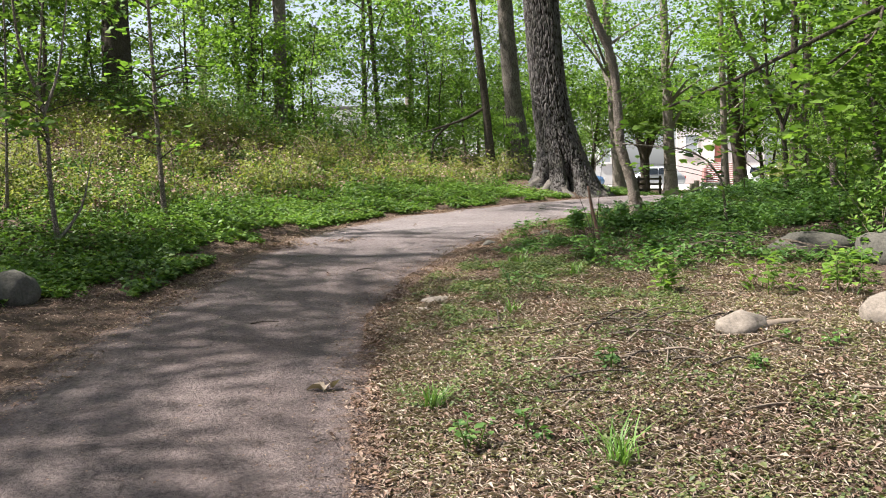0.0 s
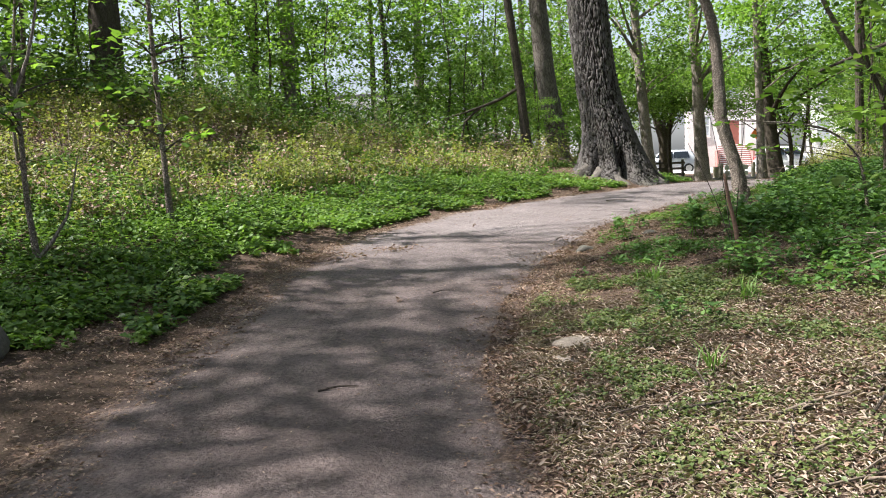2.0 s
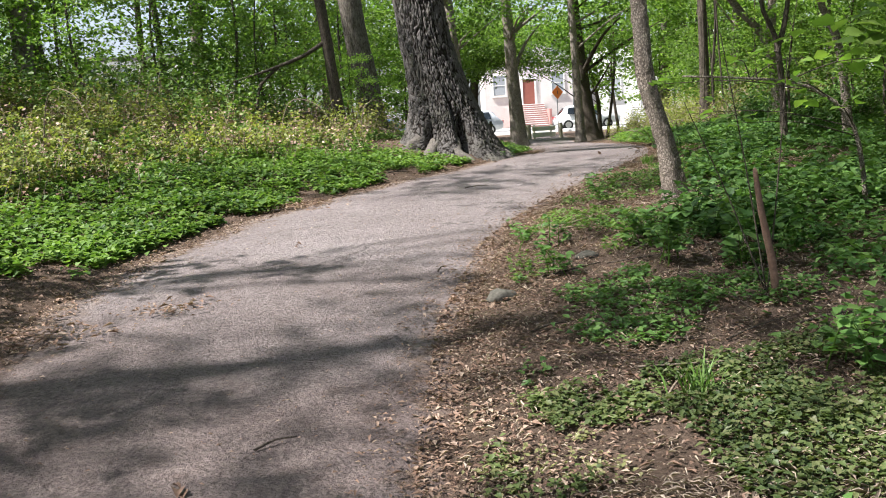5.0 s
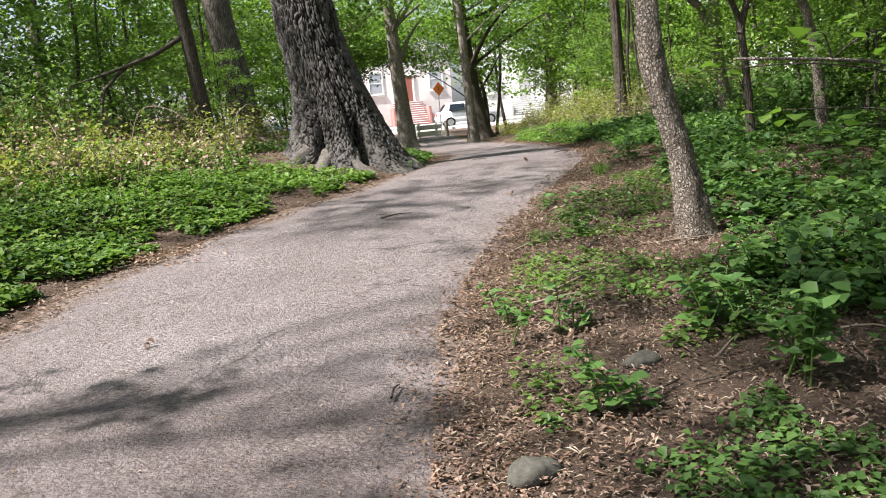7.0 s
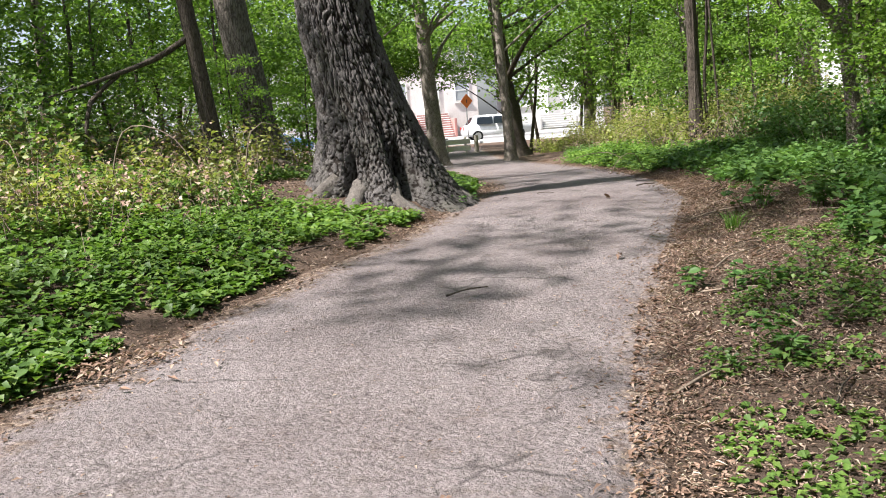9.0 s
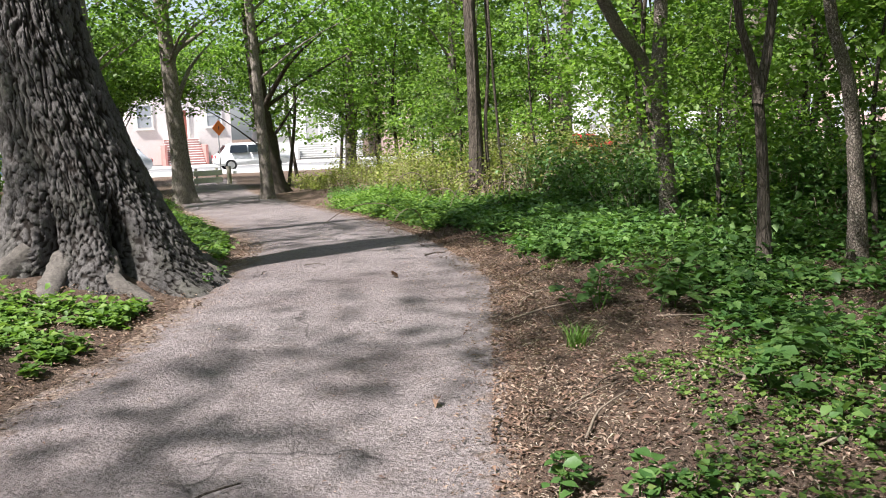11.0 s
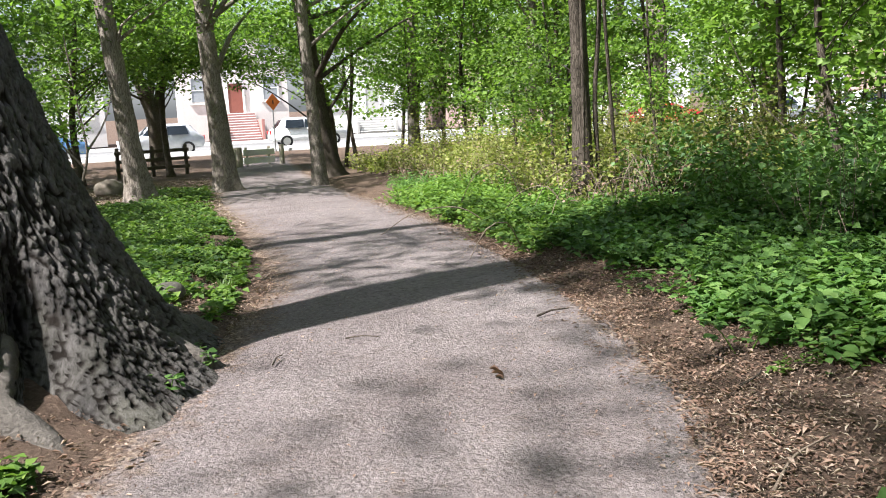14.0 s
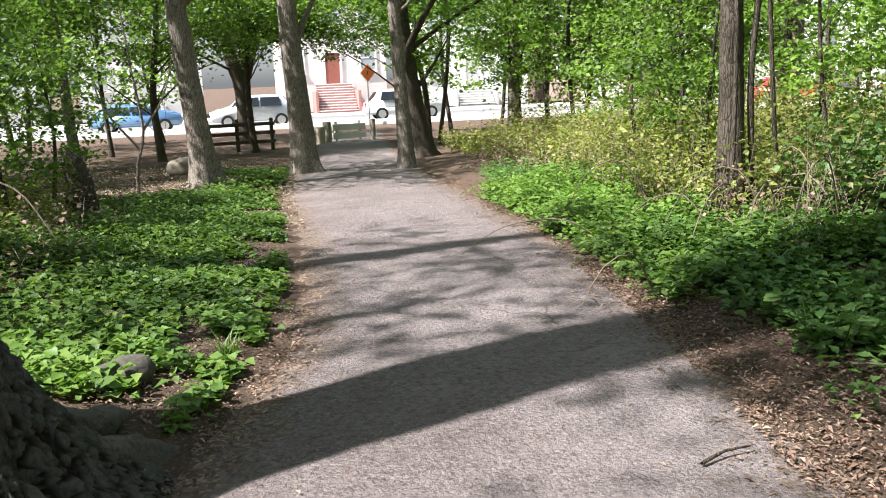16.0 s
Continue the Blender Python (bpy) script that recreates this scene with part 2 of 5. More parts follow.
# darker bark for the tree behind the oak; its shade is in the colour
BARK_GREY = bark("shaded_grey_bark", (0.09, 0.078, 0.064), (0.24, 0.21, 0.18), (0.035, 0.028, 0.022), 30.0, 0.15, 0.014)
TWIG = surface("dry_twig_wood", (0.10, 0.075, 0.055), (0.26, 0.205, 0.155), 12.0, 0.9, 60.0, 0.4, 0.004)
TWIG_RED = surface("reddish_dead_wood", (0.085, 0.05, 0.035), (0.24, 0.15, 0.105), 12.0, 0.9, 50.0, 0.6, 0.006)
STONE = surface("lichen_field_stone", (0.12, 0.1, 0.08), (0.28, 0.235, 0.19), 4.0, 0.9, 40.0, 0.5, 0.012)
STONE_DARK = surface("mossy_dark_stone", (0.04, 0.038, 0.03), (0.12, 0.11, 0.09), 5.0, 0.95, 40.0, 0.5, 0.012)
LEAF_CANOPY = leaf_mat("canopy_leaves", (0.038, 0.085, 0.014), (0.2, 0.335, 0.055), 0.55, (0.24, 0.33, 0.07))
LEAF_YOUNG = leaf_mat("young_maple_leaves", (0.032, 0.075, 0.014), (0.21, 0.335, 0.058), 0.55, (0.27, 0.36, 0.085))
LEAF_COVER = leaf_mat("ground_cover_leaves", (0.026, 0.062, 0.013), (0.15, 0.255, 0.046), 0.4, (0.26, 0.33, 0.078))
LEAF_HERB = leaf_mat("broad_herb_leaves", (0.034, 0.085, 0.02), (0.115, 0.21, 0.05), 0.38, (0.2, 0.29, 0.08))
LEAF_SCRUB = leaf_mat("yellow_green_scrub_leaves", (0.075, 0.1, 0.025), (0.36, 0.4, 0.095), 0.45, (0.44, 0.32, 0.18))
LEAF_SEEDLING = leaf_mat("dusty_seedling_leaves", (0.07, 0.09, 0.03), (0.25, 0.25, 0.1), 0.3, (0.36, 0.29, 0.17))
LEAF_CARPET = leaf_mat("dull_carpet_leaves", (0.035, 0.06, 0.02), (0.15, 0.195, 0.06), 0.35, (0.28, 0.26, 0.12))
GRASS = leaf_mat("grass_blades", (0.07, 0.15, 0.025), (0.17, 0.27, 0.06), 0.35)
DEAD_LEAF = leaf_mat("dry_fallen_leaves", (0.065, 0.037, 0.027), (0.27, 0.175, 0.128), 0.1, (0.52, 0.42, 0.33), 0.15)
STRAW = leaf_mat("pale_straw_bits", (0.17, 0.125, 0.095), (0.42, 0.34, 0.265), 0.1, (0.62, 0.54, 0.43), 0.15)
WOOD_POST = surface("weathered_post_wood", (0.30, 0.26, 0.2), (0.52, 0.47, 0.39), 3.0, 0.85, 40.0, 0.4, 0.006, (1, 1, 0.15))
ASPHALT = surface("street_asphalt", (0.19, 0.188, 0.185), (0.28, 0.277, 0.27), 0.6, 0.85, 60.0, 0.3, 0.006)
CONCRETE = surface("kerb_concrete", (0.42, 0.41, 0.385), (0.58, 0.565, 0.54), 1.5, 0.9, 30.0, 0.2, 0.004)
BRICK = surface("red_brick_wall", (0.52, 0.36, 0.31), (0.66, 0.5, 0.44), 2.0, 0.9, 20.0, 0.4, 0.01)
STUCCO = surface("pale_painted_wall", (0.74, 0.72, 0.69), (0.84, 0.82, 0.79), 1.0, 0.9, 25.0, 0.2, 0.004)
ROOF = surface("grey_roof_shingle", (0.09, 0.085, 0.08), (0.17, 0.16, 0.15), 3.0, 0.9, 20.0, 0.4, 0.01)
# glare on the panes is painted as a pale base colour
WINDOW_GLASS = flat("window_glass_painted_glare", (0.38, 0.4, 0.42), 0.08, 0.0, 0.7)
TRIM = flat("white_trim_paint", (0.78, 0.77, 0.74), 0.5)
GLASS = flat("dark_window_glass", (0.03, 0.04, 0.05), 0.05, 0.0, 0.8)
RUBBER = flat("tyre_rubber", (0.02, 0.02, 0.02), 0.8, 0.0, 0.2)
RIM = flat("alloy_rim", (0.55, 0.55, 0.56), 0.3, 0.9)
STEEL = flat("galvanised_post", (0.3, 0.3, 0.3), 0.5, 0.8)
ORANGE = flat("orange_sign_face", (0.75, 0.19, 0.02), 0.5)
SIGN_BLACK = flat("sign_lettering", (0.02, 0.02, 0.02), 0.6)
STOOP = surface("red_stone_steps", (0.34, 0.15, 0.13), (0.5, 0.25, 0.22), 2.0, 0.85, 30.0, 0.2, 0.004)
DOOR_RED = flat("brown_red_door_paint", (0.26, 0.085, 0.06), 0.5)
DOOR_GREY = flat("pale_grey_door_paint", (0.42, 0.41, 0.4), 0.5)
LAMP_GLASS = flat("lamp_lens", (0.75, 0.73, 0.7), 0.15, 0.0, 0.6)


def car_paint(name, c):
    m = flat(name, c, 0.25, 0.0, 0.6)
    m.node_tree.nodes["Principled BSDF"].inputs["Coat Weight"].default_value = 0.8
    return m


# ---- mesh helpers ----
def np_mesh(name, verts, quads=None, tris=None, smooth=False):
    """A mesh from arrays of vertices and of quads and triangles."""
    me = bpy.data.meshes.new(name)
    verts = np.asarray(verts, dtype=np.float32)
    loops, starts, n = [], [], 0
    for f, k in ((quads, 4), (tris, 3)):
        if f is not None and len(f):
            f = np.asarray(f, dtype=np.int32)
            loops.append(f.ravel())
            starts.append(n + np.arange(len(f), dtype=np.int32) * k)
            n += f.size
    loops, starts = np.concatenate(loops), np.concatenate(starts)
    me.vertices.add(len(verts))
    me.vertices.foreach_set("co", verts.ravel())
    me.loops.add(len(loops))
    me.loops.foreach_set("vertex_index", loops)
    me.polygons.add(len(starts))
    me.polygons.foreach_set("loop_start", starts)
    if smooth:
        me.polygons.foreach_set("use_smooth", np.ones(len(starts), dtype=bool))
    me.update(calc_edges=True)
    return me


def put(name, me, mat, parent=None, label=""):
    me.materials.append(mat)
    ob = new(name, me)
    if parent is not None:
        ob.parent = parent
    if label:
        tagged(ob, label)
    return ob


def part(name, bm, mat, parent=None, label="", smooth=False):
    me = bpy.data.meshes.new(name)
    bm.normal_update()
    bm.to_mesh(me)
    bm.free()
    if smooth:
        me.polygons.foreach_set("use_smooth", np.ones(len(me.polygons), dtype=bool))
    return put(name, me, mat, parent, label)


def empty(name, m=None):
    ob = new(name)
    ob.empty_display_size = 0.2
    if m is not None:
        ob.matrix_world = m
    return ob


def box_bm(x0, y0, z0, x1, y1, z1, bevel=0.0):
    bm = bmesh.new()
    bmesh.ops.create_cube(bm, size=1.0, matrix=Matrix.Translation(((x0 + x1) / 2, (y0 + y1) / 2, (z0 + z1) / 2)) @ Matrix.Diagonal((x1 - x0, y1 - y0, z1 - z0, 1)))
    if bevel:
        bmesh.ops.bevel(bm, geom=bm.edges[:], offset=bevel, segments=2, affect="EDGES", profile=0.5)
    return bm


def cyl_bm(r, z0, z1, seg=16, m=None, r2=None):
    bm = bmesh.new()
    bmesh.ops.create_cone(bm, cap_ends=True, segments=seg, radius1=r, radius2=r if r2 is None else r2, depth=z1 - z0, matrix=(m or Matrix()) @ Matrix.Translation((0, 0, (z0 + z1) / 2)))
    return bm


def smooth_line(pts, radii, step):
    """Resample a polyline with Catmull-Rom, with its radii."""
    p, r = np.asarray(pts, float), np.asarray(radii, float)
    if len(p) == 2:
        p = np.array([p[0], (p[0] + p[1]) / 2, p[1]])
        r = np.array([r[0], (r[0] + r[1]) / 2, r[1]])
    q = np.vstack([2 * p[0] - p[1], p, 2 * p[-1] - p[-2]])
    out, rad = [], []
    for k in range(len(p) - 1):
        n = max(2, int(np.linalg.norm(p[k + 1] - p[k]) / step))
        for t in np.arange(n) / n:
            a, b, c, d = q[k:k + 4]
            out.append(0.5 * (2 * b + (c - a) * t + (2 * a - 5 * b + 4 * c - d) * t * t + (3 * b - a - 3 * c + d) * t ** 3))
            rad.append(r[k] + (r[k + 1] - r[k]) * t)
    out.append(p[-1])
    rad.append(r[-1])
    return np.array(out), np.array(rad)


def tube(pts, radii, sides=10, step=0.4, rough=0.0, flare=0.0, seed=0):
    """Vertices and quads of a tapering, uneven tube along a line."""
    p, r = smooth_line(pts, radii, step)
    d = np.gradient(p, axis=0)
    d /= np.linalg.norm(d, axis=1)[:, None]
    ref = np.where(np.abs(d[:, 2:3]) < 0.9, [[0, 0, 1.0]], [[1.0, 0, 0]])
    u = np.cross(d, ref)
    u /= np.linalg.norm(u, axis=1)[:, None]
    for k in range(1, len(u)):
        v = u[k - 1] - d[k] * (u[k - 1] @ d[k])
        u[k] = v / max(1e-6, np.linalg.norm(v))
    w = np.cross(d, u)
    a = np.arange(sides) * 2 * math.pi / sides
    g = np.random.default_rng(seed)
    rr = np.repeat(r[:, None], sides, 1)
    if rough:
        ph = g.uniform(0, 6.28, 4)
        t = np.arange(len(p))[:, None] * step
        rr = rr * (1 + rough * (0.5 * np.sin(2 * a + ph[0] + t * 0.9) + 0.4 * np.sin(3 * a + ph[1] - t * 1.7) + 0.4 * np.sin(5 * a + ph[2] + t * 2.3)) + rough * 0.5 * g.normal(size=(len(p), sides)))
    if flare:
        t = np.linalg.norm(p - p[0], axis=1)[:, None]
        ph = g.uniform(0, 6.28, 2)
        rr = rr * (1 + flare * np.exp(-t / 0.3) * (1 + 0.6 * np.sin(4 * a + ph[0]) + 0.4 * np.sin(3 * a + ph[1])))
    v = p[:, None, :] + rr[:, :, None] * (np.cos(a)[None, :, None] * u[:, None, :] + np.sin(a)[None, :, None] * w[:, None, :])
    n = len(p)
    i, j = np.meshgrid(np.arange(n - 1), np.arange(sides), indexing="ij")
    j2 = (j + 1) % sides
    q = np.stack([i * sides + j, i * sides + j2, (i + 1) * sides + j2, (i + 1) * sides + j], -1).reshape(-1, 4)
    verts = v.reshape(-1, 3)
    verts = np.vstack([verts, p[-1:] + d[-1:] * r[-1]])
    top = (n - 1) * sides
    caps = np.stack([top + np.arange(sides), top + (np.arange(sides) + 1) % sides, np.full(sides, len(verts) - 1)], -1)
    return verts, q, caps


def join(pieces):
    """Several (verts, quads, tris) into one."""
    vs, qs, ts, n = [], [], [], 0
    for v, q, t in pieces:
        vs.append(v)
        if q is not None and len(q):
            qs.append(q + n)
        if t is not None and len(t):
            ts.append(t + n)
        n += len(v)
    return np.vstack(vs), (np.vstack(qs) if qs else None), (np.vstack(ts) if ts else None)


def leaves(pos, size, up=0.5, g=rng, width=0.36, fold=0.12, full=False):
    """Folded leaves at the points: a pointed blade, its ridge below its rims."""
    n = len(pos)
    nrm = g.normal(size=(n, 3))
    nrm[:, 2] = np.abs(nrm[:, 2]) * 0.6
    nrm = nrm * (1 - up) + np.array([0, 0, 1.0]) * up * 2
    nrm /= np.linalg.norm(nrm, axis=1)[:, None]
    d = g.normal(size=(n, 3))
    d -= nrm * np.sum(d * nrm, 1)[:, None]
    d /= np.linalg.norm(d, axis=1)[:, None] + 1e-9
    s = np.cross(nrm, d)
    L = (np.ones(n) * size * g.uniform(0.65, 1.3, n))[:, None]
    base, tip = pos - d * L * 0.45, pos + d * L * 0.55 - nrm * L * fold
    a = pos - d * L * 0.08 + s * L * width + nrm * L * fold
    b = pos - d * L * 0.08 - s * L * width + nrm * L * fold
    k = np.arange(n)[:, None]
    if not full:
        v = np.stack([base, a, tip, b], 1).reshape(-1, 3)
        return v, None, np.concatenate([k * 4 + np.array([[0, 1, 2]]), k * 4 + np.array([[0, 2, 3]])])
    c = pos + d * L * 0.28 + s * L * width * 0.7 + nrm * L * fold * 0.5
    e = pos + d * L * 0.28 - s * L * width * 0.7 + nrm * L * fold * 0.5
    mid = pos + d * L * 0.05
    v = np.stack([base, a, c, tip, e, b, mid], 1).reshape(-1, 3)
    t = np.concatenate([k * 7 + np.array([[6, x, y]]) for x, y in ((0, 1), (1, 2), (2, 3), (3, 4), (4, 5), (5, 0))])
    return v, None, t


# ---- the ground's shape ----
PROFILE_Y = [-60, -5, 0, 5.2, 8, 11, 14, 17.5, 20, 22.5, 25, 30, 36, 44, 60, 300]
PROFILE_Z = [-2.0, -0.4, -0.2, 0, 0.15, 0.36, 0.55, 0.70, 0.79, 0.80, 0.73, 0.58, 0.4, 0.1, 0.1, 0.1]
LEFT = np.array([(-3.4, -30), (-3.2, -5), (-3.1, 4), (-3.0, 7), (-2.8, 9.5), (-2.3, 12.8), (-1.6, 14.5), (-0.8, 16.0), (0.2, 17.4), (1.3, 18.6), (2.6, 20.0), (3.6, 21.4), (4.6, 22.8), (5.5, 24.4), (6.3, 26.4), (7.0, 28.9), (7.7, 31.5), (8.5, 34.8), (9.7, 38.5), (10.8, 41.5), (12.3, 45), (14.5, 52), (17, 61)])
RIGHT = np.array([(0.4, -30), (0.2, -5), (0.0, 2), (-0.3, 5), (-0.4, 7.6), (-0.1, 9.5), (0.5, 11.5), (1.4, 13.6), (2.2, 14.9), (3.3, 16.5), (4.8, 18.3), (6.4, 20.3), (7.2, 21.9), (8.3, 24.4), (9.2, 26.8), (10.3, 30.3), (11.7, 35), (12.9, 38.5), (14.3, 42.5), (17.5, 52), (21, 61)])


def xl(y):
    return np.interp(y, LEFT[:, 1], LEFT[:, 0])


def xr(y):
    return np.interp(y, RIGHT[:, 1], RIGHT[:, 0])


def wave(x, y, s):
    return np.sin(x * s + 1.3 * np.sin(y * s * 0.7)) * np.cos(y * s * 0.9 + np.sin(x * s * 0.6))


def height(x, y):
    """Ground height; the path lies in a slight trough, a bank climbs on its left."""
    x, y = np.asarray(x, float), np.asarray(y, float)
    z = np.interp(y, PROFILE_Y, PROFILE_Z)
    dl, dr = np.clip(xl(y) - x, 0, 30) * 0.85, np.clip(x - xr(y), 0, 30) * 0.85
    amp = np.interp(y, [0, 6, 12, 29, 37, 46], [0.35, 0.6, 1, 1, 0.25, 0.0])
    z = z + amp * np.where(dl < 22, 0.125 * dl + 0.0065 * dl * dl, 0.125 * 22 + 0.0065 * 484)
    far = np.interp(y, [36, 46], [1, 0])
    z = z + far * (0.2 * (1 - np.exp(-dr / 0.9)) + 0.012 * dr)
    out = np.clip(np.maximum(dl, dr) / 1.5, 0, 1)
    z = z + out * far * (0.05 * wave(x, y, 1.1) + 0.025 * wave(x + 9, y, 3.1))
    mound = np.exp(-(((x - 3.4) / 1.7) ** 2 + ((y - 22.9) / 1.5) ** 2))
    return z + 0.16 * mound * np.clip(dl * 2 + 0.15, 0, 1)


def spot(x, y, dz=0.0):
    return Vector((x, y, float(height(x, y)) + dz))


def stretch_axis(parts):
    return np.unique(np.concatenate([np.arange(a, b, s) for a, b, s in parts]).round(3))


gx = stretch_axis([(-400, -60, 20), (-60, -16, 2), (-16, 24, 0.16), (24, 60, 1.5), (60, 420, 20)])
gy = stretch_axis([(-300, -40, 20), (-40, -4, 1.5), (-4, 48, 0.16), (48, 100, 1.5), (100, 520, 20)])
X, Y = np.meshgrid(gx, gy)
Z = height(X, Y)
inside = (X > xl(Y) + 0.12) & (X < xr(Y) - 0.12) & (Y < 60)
Z = np.where(inside, Z - 0.05, Z) + np.where(inside, 0, 0.012 * wave(X, Y, 9.0))
i, j = np.meshgrid(np.arange(len(gy) - 1), np.arange(len(gx) - 1), indexing="ij")
w = len(gx)
quads = np.stack([i * w + j, i * w + j + 1, (i + 1) * w + j + 1, (i + 1) * w + j], -1).reshape(-1, 4)
ground = put("ground", np_mesh("ground", np.stack([X, Y, Z], -1).reshape(-1, 3), quads, smooth=True), SOIL)
tagged(ground, "brown woodland soil rising to a bank beside the path", "ground", kind="structure")

py = np.concatenate([np.arange(-25, -4, 0.5), np.arange(-4, 47, 0.1), np.arange(47, 57, 0.4)])
U = np.linspace(0, 1, 30)
ex = 0.12 * wave(py, py * 0.3, 2.3) + 0.07 * wave(py, py, 7.0)
A, B = xl(py) - 0.12 + ex, xr(py) + 0.12 + 0.11 * wave(py + 5, py, 2.9) + 0.07 * wave(py, py, 8.0)
PX = A[:, None] + (B - A)[:, None] * U[None]
PYY = np.repeat(py[:, None], len(U), 1)
crown = 0.03 * (1 - (2 * U - 1) ** 4)[None]
PZ = np.interp(PYY, PROFILE_Y, PROFILE_Z) - 0.012 + crown + 0.012 * wave(PX, PYY, 2.0) + 0.005 * wave(PX, PYY, 6.0)
i, j = np.meshgrid(np.arange(len(py) - 1), np.arange(len(U) - 1), indexing="ij")
w = len(U)
quads = np.stack([i * w + j, i * w + j + 1, (i + 1) * w + j + 1, (i + 1) * w + j], -1).reshape(-1, 4)
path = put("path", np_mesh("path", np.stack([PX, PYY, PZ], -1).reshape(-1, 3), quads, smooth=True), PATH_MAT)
edge_in = np.minimum(PX - (xl(PYY) - 0.12), (xr(PYY) + 0.12) - PX)
path.data.attributes.new("verge", "FLOAT", "POINT").data.foreach_set("value", np.clip(0.6 - edge_in * np.where(PX < (xl(PYY) + xr(PYY)) / 2, 0.75, 1.0), 0, 1).astype(np.float32).ravel())
path.data.attributes.new("dulled", "FLOAT", "POINT").data.foreach_set("value", np.clip((13.2 + 1.2 * wave(PX, PYY, 1.3) - PYY) / 2.5, 0, 1).astype(np.float32).ravel())
tagged(path, "worn grey gravelly asphalt footpath winding between banks", "path", kind="structure")


# ---- trees ----
def crown_mesh(name, g, centre, radius, clusters, per, size, spread, twigs=True, up=0.35):
    """Leaf clusters on an uneven ellipsoid's inside; returns leaves as a mesh."""
    c = g.normal(size=(clusters, 3))
    c /= np.linalg.norm(c, axis=1)[:, None]
    c *= (g.uniform(0.25, 1.0, clusters) ** 0.5)[:, None] * g.uniform(0.75, 1.15, clusters)[:, None]
    c = c * np.asarray(radius) + np.asarray(centre)
    sp = spread * g.uniform(0.6, 1.4, clusters)
    p = (c[:, None, :] + g.normal(size=(clusters, per, 3)) * sp[:, None, None] * np.array([1, 1, 0.45])).reshape(-1, 3)
    return c, leaves(p, size, up, g)


def limb_tubes(g, start_pts, start_r, targets, sides=5):
    """Limbs from the trunk's line to cluster centres."""
    out = []
    line = np.asarray(start_pts)
    for t in targets:
        z = max(line[0][2] + 0.3, t[2] - abs(g.normal()) * 0.8 - 0.35 * np.hypot(t[0] - line[-1][0], t[1] - line[-1][1]))
        k = np.argmin(np.abs(line[:, 2] - z))
        s = line[k]
        r = start_r * g.uniform(0.16, 0.3)
        mid = (s + t) / 2 + np.array([0, 0, g.uniform(0.0, 0.4)]) + g.normal(size=3) * 0.12
        v, q, c = tube([s, mid, t], [r, r * 0.6, 0.006], sides, 0.5, 0.1, seed=int(g.integers(1e6)))
        out.append((v, q, c))
    return out


def tree(name, label, line, radii, bark, crown=None, limbs=8, sides=14, step=0.25, rough=0.06, flare=0.5, leaf=LEAF_CANOPY, seed=1, extra=(), group=""):
    """A tree: trunk along the line, limbs and a crown of leaf clusters. Coordinates are relative to its base."""
    g = np.random.default_rng(seed)
    base = np.asarray(line[0], float)
    root = empty(name, Matrix.Translation(base))
    rel = [np.asarray(p, float) - base for p in line]
    rel[0] = rel[0] - np.array([0, 0, 0.15])
    put("trunk", np_mesh("trunk", *tube(rel, radii, sides, step, rough, flare, seed), smooth=True), bark, root)
    for e_line, e_r in extra:
        put("limb", np_mesh("limb", *tube([np.asarray(p, float) - base for p in e_line], e_r, 8, 0.2, 0.08, seed=seed), smooth=True), bark, root)
    if crown:
        c, lf = crown_mesh(name, g, *crown)
        ln, _ = smooth_line(rel, radii, 0.3)
        pick = c[g.permutation(len(c))[:limbs]]
        if len(pick):
            for v in limb_tubes(g, ln, radii[0], pick):
                put("limb", np_mesh("limb", *v, smooth=True), bark, root)
        put("crown", np_mesh("crown", *lf), leaf, root)
    tagged(root, label, "tree", group)
    return root


